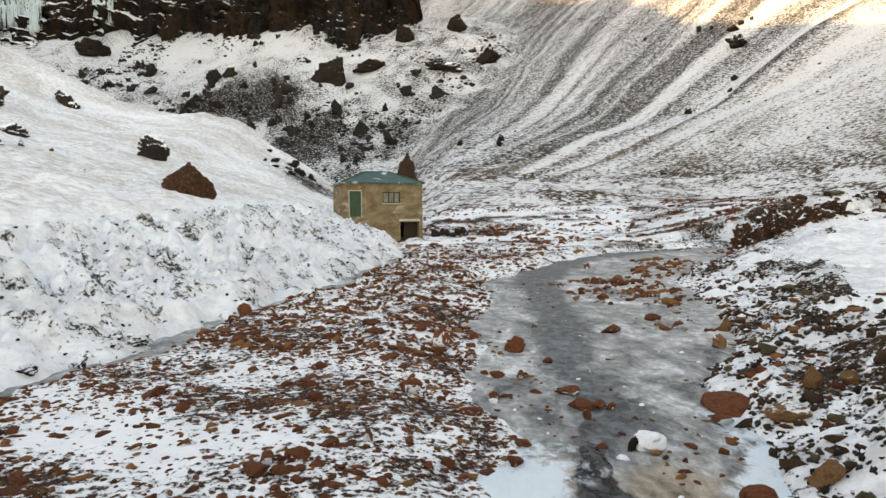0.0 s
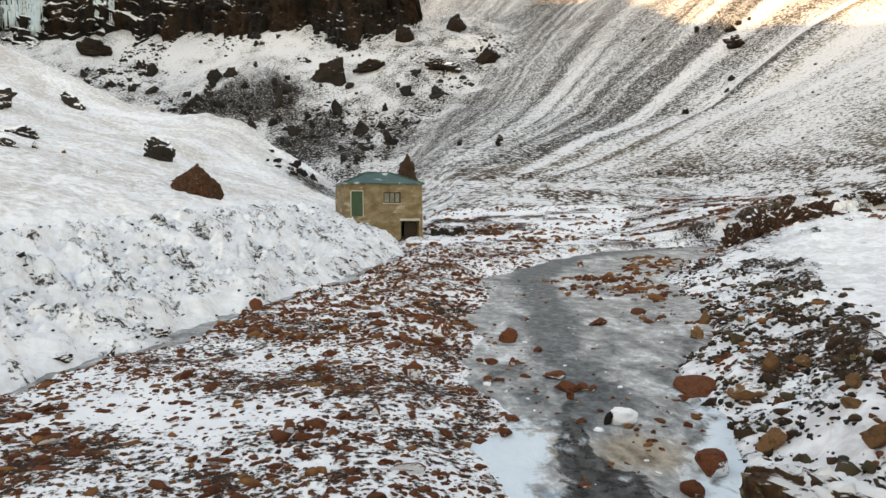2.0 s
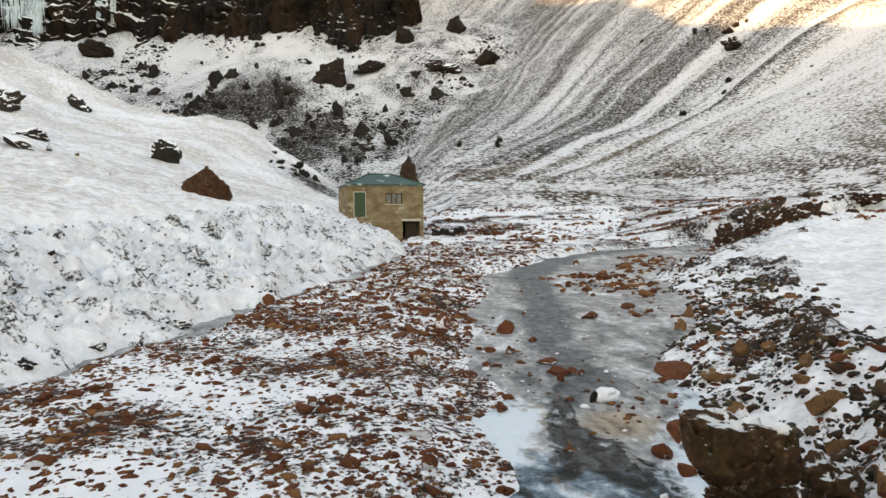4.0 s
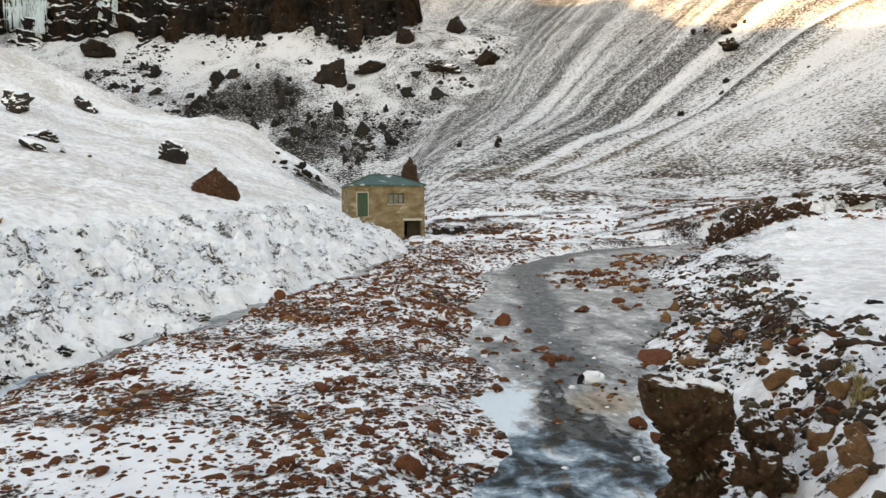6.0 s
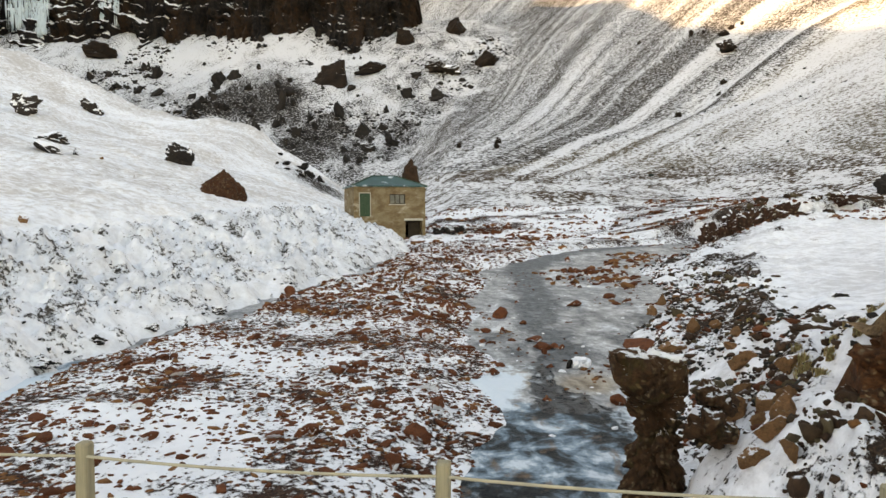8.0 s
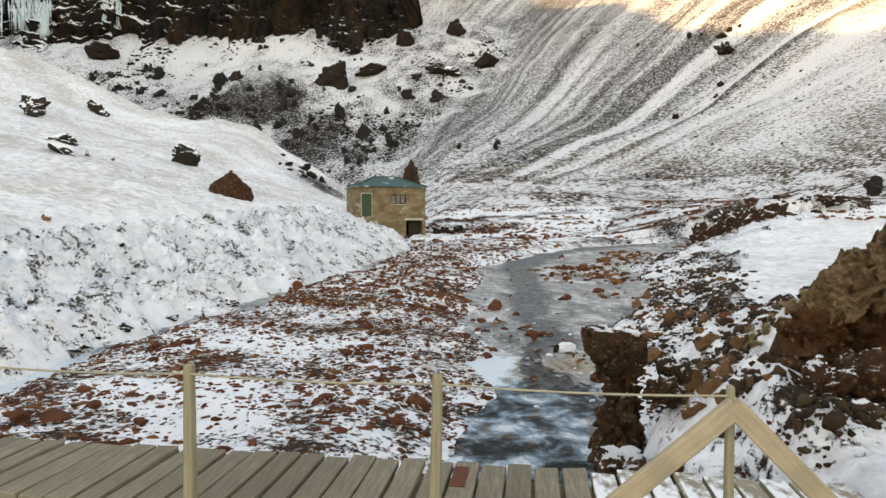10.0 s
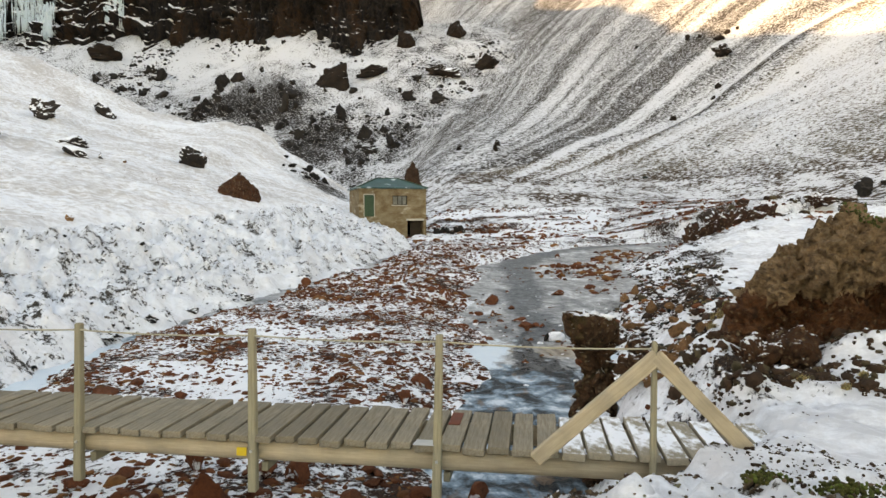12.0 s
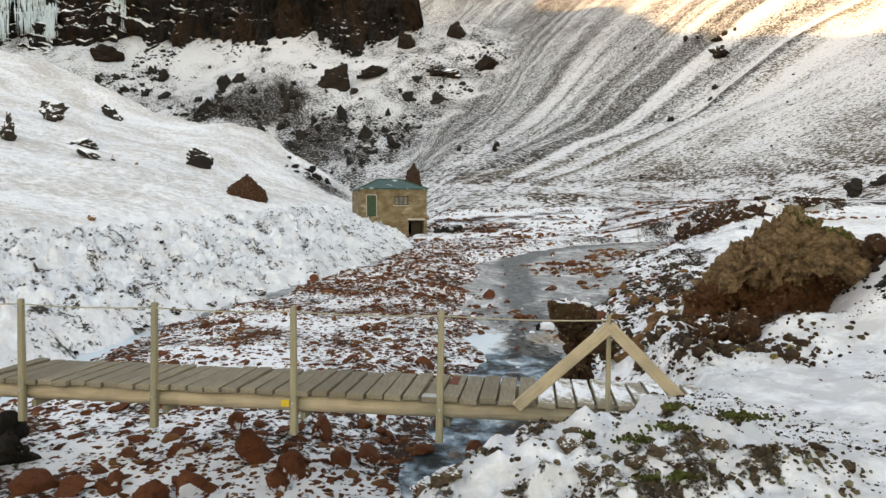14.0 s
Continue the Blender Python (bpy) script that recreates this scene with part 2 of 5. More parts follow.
M_PLANK = wood_material("weathered_plank", (0.165, 0.130, 0.085), (0.34, 0.295, 0.225), "Y", 0.6)
def snowy_plank():
    k = Mat("snowy_plank", 0.75)
    g = k.noise(5.0, 8, 0.7, k.coords((8, 0.5, 8)), 0.4)
    c = k.mix(k.ramp(g, [(0.3, 0.0), (0.7, 1.0)]), (0.22, 0.19, 0.14), (0.36, 0.31, 0.235))
    wind = k.noise(2.0, 6, 0.62, k.coords((1.6, 0.9, 1.0), kind="Object"))
    lie = k.math("ADD", k.math("MULTIPLY", k.up(), 0.34), k.math("ADD", wind, k.math("MULTIPLY", k.rand(), 0.12)))
    snowy = k.ramp(lie, [(0.84, 0.0), (0.93, 1.0)])
    return k.done(k.mix(snowy, c, SNOW), k.bump(k.math("ADD", g, snowy), 0.5, 0.015))


M_PLANK_SNOW = snowy_plank()
M_POST = wood_material("grey_post", (0.37, 0.325, 0.22), (0.22, 0.19, 0.125), "Z", 0.3)
M_BEAM = wood_material("pale_beam", (0.57, 0.46, 0.32), (0.35, 0.275, 0.18), "X", 0.35)


def plaster_material():
    k = Mat("stained_concrete", 0.9)
    big = k.noise(0.9, 6, 0.62, k.coords((1, 1, 1.6)), 0.3)
    c = k.mix(k.ramp(big, [(0.38, 0.0), (0.62, 1.0)]), (0.155, 0.10, 0.05), (0.25, 0.195, 0.12))
    c = k.mix(k.ramp(k.noise(0.7, 5, 0.6, k.coords((1, 1, 2.2))), [(0.56, 0.0), (0.64, 1.0)]), c, (0.36, 0.31, 0.23))
    c = k.mix(k.math("MULTIPLY", k.ramp(k.noise(6, 7, 0.7), [(0.4, 0.0), (0.75, 1.0)]), 0.5), c, (0.10, 0.07, 0.045))
    return k.done(c, k.bump(k.noise(14, 6, 0.7), 0.6, 0.02))


def paint_material(name, a, b, rough=0.55, metal=0.0, scale=3.0):
    k = Mat(name, rough, metal)
    c = k.mix(k.ramp(k.noise(scale, 6, 0.65), [(0.4, 0.0), (0.7, 1.0)]), a, b)
    return k.done(c, k.bump(k.noise(scale * 6, 5, 0.6), 0.25, 0.008))


M_WALL = plaster_material()
M_GREEN = paint_material("green_paint", (0.018, 0.05, 0.022), (0.028, 0.065, 0.03))
M_PALE = paint_material("pale_trim", (0.42, 0.40, 0.34), (0.30, 0.27, 0.21))
# opaque mottled dark tone that stands in for window glass
M_GLASSY = paint_material("dark_pane", (0.10, 0.11, 0.10), (0.20, 0.20, 0.18), 0.12, scale=1.5)
M_DARKWOOD = paint_material("dark_wood", (0.035, 0.026, 0.018), (0.05, 0.036, 0.024), 0.8)
M_STEEL = paint_material("galvanised_steel", (0.50, 0.50, 0.48), (0.38, 0.38, 0.36), 0.45, 0.7)
M_ROPE = paint_material("wire_rope", (0.42, 0.38, 0.28), (0.3, 0.27, 0.2), 0.7)
M_YELLOW = paint_material("yellow_plastic", (0.62, 0.42, 0.03), (0.5, 0.33, 0.03), 0.5)
M_REDWOOD = paint_material("red_painted_wood", (0.17, 0.05, 0.03), (0.1, 0.04, 0.03), 0.7)


def roof_material():
    k = Mat("green_sheet_roof", 0.5)
    c = k.mix(k.ramp(k.noise(1.3, 6, 0.6), [(0.4, 0.0), (0.65, 1.0)]), (0.012, 0.055, 0.050), (0.020, 0.080, 0.075))
    snow = k.ramp(k.math("ADD", k.noise(0.8, 6, 0.6), k.attr("frost")), [(0.60, 0.0), (0.70, 1.0)])
    return k.done(k.mix(snow, c, (0.62, 0.68, 0.70)), k.bump(k.noise(9, 4, 0.6), 0.2, 0.01))


M_ROOF = roof_material()


# ---- mesh helpers ----
def mesh_object(name, bm, material, parent=None, label="", smooth=True):
    me = bpy.data.meshes.new(name)
    bm.normal_update()
    bm.to_mesh(me)
    bm.free()
    me.materials.append(material)
    if smooth:
        me.polygons.foreach_set("use_smooth", [True] * len(me.polygons))
    ob = new(name, me)
    ob.parent = parent
    return tagged(ob, label)


def part(name, bm, material, parent, label="", smooth=False):
    return mesh_object(name, bm, material, parent, label, smooth)


def box(bm, lo, hi, bevel=0.0, m=None):
    made = bmesh.ops.create_cube(bm, size=1.0)["verts"]
    lo, hi = Vector(lo), Vector(hi)
    for v in made:
        v.co = Vector(lo[i] + (v.co[i] + 0.5) * (hi[i] - lo[i]) for i in range(3))
    if bevel:
        es = list({e for v in made for e in v.link_edges})
        made = bmesh.ops.bevel(bm, geom=es, offset=bevel, segments=1, affect="EDGES")["verts"]
    if m is not None:
        bmesh.ops.transform(bm, matrix=m, verts=made)
    return bm


TABLE = np.random.RandomState(7).rand(256, 256)


def vnoise(x, y):
    xi, yi = np.floor(x).astype(int), np.floor(y).astype(int)
    fx, fy = x - xi, y - yi
    fx, fy = fx * fx * (3 - 2 * fx), fy * fy * (3 - 2 * fy)
    a, b = TABLE[xi & 255, yi & 255], TABLE[(xi + 1) & 255, yi & 255]
    c, d = TABLE[xi & 255, (yi + 1) & 255], TABLE[(xi + 1) & 255, (yi + 1) & 255]
    return (a * (1 - fx) + b * fx) * (1 - fy) + (c * (1 - fx) + d * fx) * fy - 0.5


def fbm(x, y, octaves=4, gain=0.5):
    out, amp = 0.0, 1.0
    for o in range(octaves):
        out = out + amp * vnoise(x * 2 ** o + 17.3 * o, y * 2 ** o + 31.7 * o)
        amp *= gain
    return out


def step(a, b, v):
    t = np.clip((v - a) / (b - a), 0, 1)
    return t * t * (3 - 2 * t)


# ---- the lie of the land ----
RIVER_LEFT = [(-75, -1.0), (-60, 0.7), (-57.5, 1.4), (-54.5, 2.0), (-50.5, 2.5), (-49.3, 3.2), (-47, 2.9), (-44.4, 3.1), (-40.2, 2.6), (-33.8, 3.3), (-25.6, 4.1), (-18.9, 7.2), (-12.7, 11.5), (-9.5, 17), (-8.0, 22), (-6.5, 34)]
RIVER_RIGHT = [(-75, 0.2), (-62, -0.8), (-60, 1.05), (-58.5, 3.2), (-57, 4.0), (-54, 4.4), (-52.5, 5.2), (-47, 6.3), (-44.9, 7.1), (-42, 7.3), (-37.4, 9.5), (-33, 10.8), (-26, 10.9), (-20, 14), (-11.5, 20.4), (-9, 27), (-7.5, 36)]
BANK_TOE = [(-75, -9.5), (-58, -8.4), (-48, -7.6), (-42, -7.0), (-39.5, -5.9), (-35.7, -5.5), (-32.2, -4.5), (-25.2, -2.7), (-13.5, -0.9), (-4, -2.0), (-0.8, -2.3), (3, -2.4), (8, -1.0), (40, 2.0)]
CREST = [(-75, 0.3), (-42, 0.3), (-32, 0.7), (-26, 1.1), (-16, 1.9), (-4, 2.2), (0, 1.5), (4, 1.6), (40, 2.0)]

FIELD = [(-60, -1.5), (-42, -1.5), (-28, -1.0), (-16, 0.2), (-10, 1.2), (-5, 1.9), (10, 2.6), (34, 4.0), (60, 9.0)]
FIELD_EDGE = [(-60, 10.0), (-42, 10.5), (-28, 17.6), (-16, 25.6), (-10, 31), (20, 34)]
RIDGE = [(-90, 3.0), (-59.5, 1.0), (-51.6, -1.3), (-43.7, -3.1), (-36.6, -3.4), (-28, -1.7), (-21.6, -2.2), (-15.3, -0.9), (-8, 0)]
BEND = [[0.014, -0.018, -0.057, -0.017], [0.927, 0.336, 0.021, -0.100], [0.044, -0.279, -0.342, -0.030]]   # how the chutes bend towards the foot
SHELVES = [(-57, 176, 11, 14, 0.34), (-64, 166, 9, 8, 0.34), (-73, 173, 7, 13, 0.22), (-81, 164, 6, 7, 0.22), (-37, 148, 8, 15, 0.24), (-41, 135, 5, 22, 0.20), (-27, 134, 9, 19, 0.10), (-38, 199, 15, 20, -0.16), (-82, 222, 36, 19, -0.16), (-119, 208, 30, 18, -0.18), (-10, 151, 8, 20, 0.05), (-113, 206, 6, 5, 0.18), (-128, 191, 5, 5, 0.18), (-70, 217, 6, 4, 0.20)]   # scree and clean snow on the head slope: place, reach, change
# bare share of the scree by the angle of its fan: dark chutes and white ones
CHUTES = [(0.0, 0.50), (0.12, 0.56), (0.20, 0.62), (0.30, 0.58), (0.41, 0.53), (0.455, 0.36), (0.49, 0.52), (0.53, 0.40), (0.58, 0.56), (0.63, 0.46), (0.67, 0.66), (0.715, 0.68), (0.735, 0.32), (0.775, 0.28), (0.80, 0.52),
          (0.835, 0.56), (0.86, 0.36), (0.905, 0.32), (0.92, 0.66), (0.95, 0.50), (0.99, 0.40), (1.05, 0.46), (1.2, 0.48), (1.45, 0.46)]


def along(table, y):
    return np.interp(y, [p[0] for p in table], [p[1] for p in table])


def water_z(y):
    return np.minimum(-2.85 + 0.048 * (y + 45), -0.95 + 0.01 * (y + 6))


def land(x, y):
    """Height and surface of the ground at x, y: z, bare cover, sparse snow with the bank's painted tussock shading,
    soil colour.
    """
    x, y = np.asarray(x, float), np.asarray(y, float)
    wob = fbm(x * 0.45, y * 0.45, 4) * 0.9
    xl, xr, toe = along(RIVER_LEFT, y) + wob, along(RIVER_RIGHT, y) + wob * 0.7, along(BANK_TOE, y) + wob * 1.1 + 0.5 * fbm(x * 1.4 + 3, y * 1.4, 3)
    wz = water_z(y)
    apron = np.interp(y, [-6, 2, 12, 30, 40, 60, 100, 130, 200], [-1.0, -0.74, 0.6, 3.2, 5.1, 10.4, 21.4, 29.0, 44]) - (0.4 + 0.5 * step(60, 110, y)) * np.clip(3 - x, 0, None) * step(10, 40, y)
    floor = np.where(y > -6, apron, wz)
    # gravel bar between the side channel and the river
    dl, dt = xl - x, x - toe
    bar = floor + 0.38 * step(-0.2, 2.2, dl) * step(0.5, 1.8, dt) - 0.30 * step(0.0, 1.0, -dl) * (y < -7)
    bar = bar - 0.10 * step(1.0, 0.3, dt) * (y < -16)
    bar = bar + 0.10 * fbm(x * 0.6, y * 0.6, 4) * step(-0.3, 1.0, dl)
    # bank on the hut's side, its ledge and the snowfield above it
    d = -dt
    zc = along(CREST, y)
    w = np.interp(y, [-60, -32, -10, -4, -1.5, 3, 40], [8.5, 8.7, 8.6, 7.0, 5.2, 5.2, 8.0])
    rise = zc - floor
    u = np.clip(d / w, 0, 1)
    prof = np.interp(u, [0, 0.14, 0.36, 0.86, 1.0], [0, 0.32, 0.42, 0.95, 1.0])
    bank = floor + rise * prof
    over = np.clip(d - w, 0, None)
    grow = np.clip((-8 - x) / 18, 0, 1)
    yy = np.clip(y, 0, 44)
    hill = 0.25 * over - 0.04 * np.clip(over - 45, 0, None) + grow * (0.14 * yy + 0.0028 * yy ** 2)
    hill = hill + along(RIDGE, x) * step(-5, 40, y)
    hill = hill - np.clip(y - 40, 0, None) * 0.75
    bank = bank + hill * step(0, 2.0, over + 0.01)
    tuss = (fbm(x * 1.9, y * 1.5, 4, 0.6) * 0.68 + np.abs(fbm(x * 0.8 + 5, y * 0.8, 3)) * -0.35) * step(0.0, 0.25, u) * step(1.25, 0.8, d / w) + fbm(x * 0.16, y * 0.16, 4) * 0.7 * step(0, 6, over)
    left = np.where(d > 0, np.maximum(bank + tuss, floor - 0.3), -50.0)
    # bank and snowfield beyond the river
    dr = x - xr
    field = along(FIELD, y) + 0.03 * (x - along(FIELD_EDGE, y))
    bw = np.interp(y, [-62, -58, -54, -46, -38, -20, -9], [2.3, 2.1, 2.3, 3.2, 3.2, 7.5, 5.0])
    field = field + (0.10 + 0.19 * step(3.0, 4.6, x)) * np.exp(-((x - 4.1) / 1.75) ** 4 - ((y + 61.1) / 1.1) ** 2)
    field = field + 1.45 * np.exp(-((x - 8.7) / 1.4) ** 2 - ((y + 53.1) / 0.85) ** 2)
    field = field + 1.55 * step(9.0, 10.6, x) * step(-57.2, -55.0, y) * step(-47.5, -51.5, y)
    field = field + 0.7 * np.exp(-((x - 31) / 6.5) ** 2 - ((y + 4.5 + 0.15 * (x - 31)) / 2.2) ** 2) + 0.25 * np.exp(-((x - 25) / 2.2) ** 2 - ((y + 5.5) / 1.8) ** 2)
    field = field + 0.55 * np.exp(-((x - 8.9) / 1.3) ** 4 - ((y + 55.5) / 0.9) ** 2)
    r = np.clip(dr / bw, 0, 1)
    right = floor - 0.3 + (field - floor + 0.3) * np.interp(r, [0, 0.15, 0.7, 1.0], [0, 0.25, 0.72, 1.0])
    right = right + 0.30 * np.exp(-((x - 5.9) / 0.9) ** 2 - ((y + 53.5) / 1.1) ** 2)
    mound = np.exp(-((x - 3.9) / 2.1) ** 4 - ((y + 61.2) / 1.5) ** 4)
    scar = np.exp(-((x - 6.9) / 1.4) ** 2 - ((y + 55.8) / 1.3) ** 2)
    right = right + fbm(x * 3.2, y * 3.2, 4) * 0.26 * np.maximum(mound, scar) + fbm(x * 1.1, y * 1.1, 4) * 0.45 * step(0.02, 0.4, r) * step(2.2, 0.9, dr / bw) + (fbm(x * 0.25, y * 0.25, 4) * 0.35 + fbm(x * 1.4, y * 1.8, 4, 0.6) * 0.10) * step(0.8, 2, dr / bw)
    right = np.where((dr > 0) & (y < -6.8), right, np.where(y >= -6.8, field * step(12, 30, x - 0.2 * y) + floor * (1 - step(12, 30, x - 0.2 * y)), -50))
    z = np.maximum(np.maximum(bar, left), right)
    zone = np.where(left >= np.maximum(bar, right), 1, np.where(right > bar, 2, 0))
    moraine = np.exp(-((x - 16) / 9) ** 2 - ((y - 29) / 4) ** 2)
    z = z + 1.3 * moraine * (y > 5)
    # great slopes at the valley's end
    rip = fbm(x * 0.02, y * 0.02, 4) * 5
    talus = 3.8 + 0.31 * (x - 34) + 0.2 * (y - 34) + 0.26 * np.clip(y - 95, 0, None) + 0.12 * np.clip(x - 75, 0, None)
    fan, reach = np.arctan2(x + 15, np.maximum(y - 40, 1)), np.hypot(x + 15, np.maximum(y - 40, 1))   # chutes spread from the foot
    fj = np.polynomial.polynomial.polyval2d(fan, np.log(np.maximum(reach, 15) / 100), np.array(BEND)) + 0.022 * fbm(reach * 0.03, fan * 5, 3)
    crest = np.exp(-((fj - 0.93) / 0.035) ** 2) * step(60, 110, reach)
    talus = talus + (fbm(fj * 14, reach * 0.006, 3) * 1.0 + 1.8 * crest) * step(25, 90, y + 0.3 * x)
    head = 3 + 0.46 * (y - 94) + 0.17 * np.clip(y - 150, 0, None) - 0.5 * np.clip(x - 22, 0, None) + rip * step(90, 140, y)
    head = head + fbm(x * 0.08, y * 0.08, 5) * 2.2 * step(100, 130, y)
    head = head - np.clip(y - 246, 0, None) * 0.63
    far = np.maximum(talus, np.where(y > 60, head, -50))
    zone = np.where(far > z, np.where(talus >= head, 3, 4), zone)
    ease = 5 * step(45, 75, y)
    z = 0.5 * (z + far + np.sqrt((z - far) ** 2 + ease ** 2))
    zone = np.where(((zone == 0) & (y > 22)) | ((zone == 2) & (y > 34)), 3, zone)
    # unseen valley walls, added and shaped to keep the low sun out
    back = np.hypot(x - 5, (y + 50)) - 140
    shade_wall = np.clip(back, 0, None) * 0.9
    bearing = np.arctan2(x - 5, y + 50)
    side = (step(-30, -80, y) + step(-70, -140, x) * step(160, 60, y)) * (0.15 + 0.85 * step(-2.56, -2.32, bearing) * step(0.5, 0.0, bearing))   # added walls stay low towards -y, so sky light reaches the foreground
    z = np.maximum(z, np.where(side > 0, -6 + np.minimum(shade_wall, 133 + 0.52 * (0.85 * y - 0.53 * x) + fbm(x * 0.02, y * 0.02, 4) * 30) * np.clip(side, 0, 1), -50))
    # cover
    rim = np.exp(-((x - np.interp(y, [-53, -51, -42, -36], [7.2, 7.6, 10.4, 12.0])) / 0.5) ** 2) * step(-36, -42, y) * step(-51.5, -50, y)
    n1, n2 = fbm(x * 0.5, y * 0.5, 4), fbm(x * 0.11, y * 0.11, 4)
    streak = (0.62 * fbm(fj * 85, reach * 0.010, 3) + 0.35 * fbm(fj * 20 + 5, reach * 0.012, 3)) * step(15, 60, reach) + n1 * step(60, 20, reach)
    chute = 0.42 + (along(CHUTES, fj) - 0.42) * step(4, 26, reach)
    upper = step(0.90, 1.0, fan) * step(60, 100, reach)
    clear = 0.5 * fbm(x * 0.035 + 3, y * 0.035, 3) * step(0.9, 1.05, fan)
    shelf = sum(a * np.exp(-((x - cx) / rx) ** 2 - ((y - cy) / ry) ** 2) for cx, cy, rx, ry, a in SHELVES)
    scree = chute + 0.38 * streak + clear + 0.06 * n2 - 0.04 * upper
    heads = 0.42 + 1.3 * shelf + 0.22 * n2 + 0.34 * fbm(x * 0.22, y * 0.22, 4)
    blend = step(-5, 5, talus - head + 9 * fbm(x * 0.09, y * 0.09, 4)) * (y > 60) + (y <= 60)   # the scree runs out among the boulders
    slope_cover = scree * blend + heads * (1 - blend)
    cover = np.select([zone == 0, zone == 1, zone == 2, zone == 3, zone == 4],
                      [0.42 + 0.36 * n1,
                       np.where(d < w, 0.31 + 0.42 * fbm(x * 1.6, y * 1.6, 4), 0.16 + 0.25 * n2),
                       np.maximum(np.where(dr < bw * 1.1, np.where(y < -51.5, 0.22 + 0.4 * n1, 0.39 + 0.5 * n1), 0.06 + 0.2 * n2 + 0.32 * fbm(x * 1.3, y * 1.3, 3)), np.maximum(np.maximum((0.19 + 0.08 * step(2.4, 3.8, x)) * mound + 0.85 * fbm(x * 1.9 + 7.3, y * 1.9, 4) * mound, 0.50 * scar + 0.7 * fbm(x * 2.2, y * 2.2, 3) * scar), 0.46 * rim + 0.6 * n1 * rim)),
                       slope_cover,
                       slope_cover], 1.15)
    cover = np.where((zone == 2) & (y > -6.8), 0.45 + 0.6 * n1, cover)
    cover = np.where((zone == 3) & (z < 7), 0.42 + 0.4 * n1, cover)
    cover = np.where(zone >= 3, np.minimum(cover, np.where(zone == 4, 0.74, 0.66)), cover)
    cover = np.where((zone <= 3) & (y > 12), np.maximum(cover, 0.62 * moraine ** 0.5 + 0.5 * n1 * moraine), cover)
    dark = np.exp(-((x - 31) / 6.5) ** 2 - ((y + 6.0 + 0.15 * (x - 31)) / 1.6) ** 2)
    cover = np.maximum(cover, np.where(zone == 2, 0.45 * dark + 0.8 * n1 * dark, 0))
    cover = np.where((zone == 0) & (y > -8), 0.33 + 0.7 * fbm(x * 0.35, y * 0.35, 4) + 0.2 * moraine, cover)
    tip = np.exp(-((x + 15) / 5) ** 2 - ((y - 30) / 7) ** 2)
    cover = np.maximum(cover, np.where(zone == 1, 0.62 * tip + 0.2 * n1, 0))
    # the bank's 0.40 greys its snow, painting in the tussocks' soft shading
    thin_or_shade = np.select([zone == 1, zone == 2, zone == 3], [0.40 + 0.60 * step(1.0, 1.3, d / w), 0.60, 0.25 * step(20, 60, x)], 0.1)
    soil = np.zeros(x.shape + (3,))
    for zn, c in ((0, (0.075, 0.032, 0.021)), (1, (0.15, 0.135, 0.118)), (2, (0.060, 0.034, 0.022)), (3, (0.080, 0.070, 0.060)), (4, (0.034, 0.031, 0.029)), (5, (0.035, 0.027, 0.022))):
        soil[zone == zn] = c
    soil[(zone == 1) & (d > w)] = (0.27, 0.205, 0.145)
    soil[(zone == 1) & (tip > 0.3)] = (0.05, 0.045, 0.04)
    soil[(moraine > 0.3) & (zone < 3)] = (0.13, 0.095, 0.06)
    soil[(zone == 2) & (mound > 0.25)] = (0.10, 0.075, 0.048)
    soil[(zone == 2) & (rim > 0.2)] = (0.085, 0.045, 0.026)
    soil[(zone == 3) & (fan > 0.97)] = (0.21, 0.165, 0.115)
    soil[(zone == 3) & (z < 9)] = (0.12, 0.075, 0.045)
    return z, cover, thin_or_shade, soil, zone, dl, d / w, dr


def ground_z(x, y):
    return float(land(np.array([x]), np.array([y]))[0][0])


def sheet(name, xs, ys, zs, material, floats=(), colours=()):
    """A mesh over a grid of points."""
    n, m = xs.shape
    me = bpy.data.meshes.new(name)
    co = np.stack([xs, ys, zs], -1).reshape(-1, 3)
    i = np.arange(n * m).reshape(n, m)
    quads = np.stack([i[:-1, :-1], i[:-1, 1:], i[1:, 1:], i[1:, :-1]], -1).reshape(-1, 4)
    me.vertices.add(len(co))
    me.vertices.foreach_set("co", co.ravel())
    me.loops.add(quads.size)
    me.loops.foreach_set("vertex_index", quads.ravel())
    me.polygons.add(len(quads))
    me.polygons.foreach_set("loop_start", np.arange(0, quads.size, 4))
    me.polygons.foreach_set("use_smooth", np.ones(len(quads), bool))
    me.update(calc_edges=True)
    for key, v in floats:
        me.attributes.new(key, "FLOAT", "POINT").data.foreach_set("value", np.ascontiguousarray(v, dtype=np.float32).ravel())
    for key, v in colours:
        v4 = np.concatenate([v, np.ones(v.shape[:-1] + (1,))], -1).astype(np.float32)
        me.attributes.new(key, "FLOAT_COLOR", "POINT").data.foreach_set("color", v4.ravel())
    me.materials.append(material)
    return new(name, me)


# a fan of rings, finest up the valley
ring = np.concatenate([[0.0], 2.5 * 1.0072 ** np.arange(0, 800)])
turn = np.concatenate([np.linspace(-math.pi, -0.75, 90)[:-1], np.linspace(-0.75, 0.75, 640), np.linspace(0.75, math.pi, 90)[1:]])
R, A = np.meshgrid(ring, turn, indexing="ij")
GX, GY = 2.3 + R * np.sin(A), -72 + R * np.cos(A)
GZ, COVER, THIN_OR_SHADE, SOIL, ZONE = land(GX, GY)[:5]
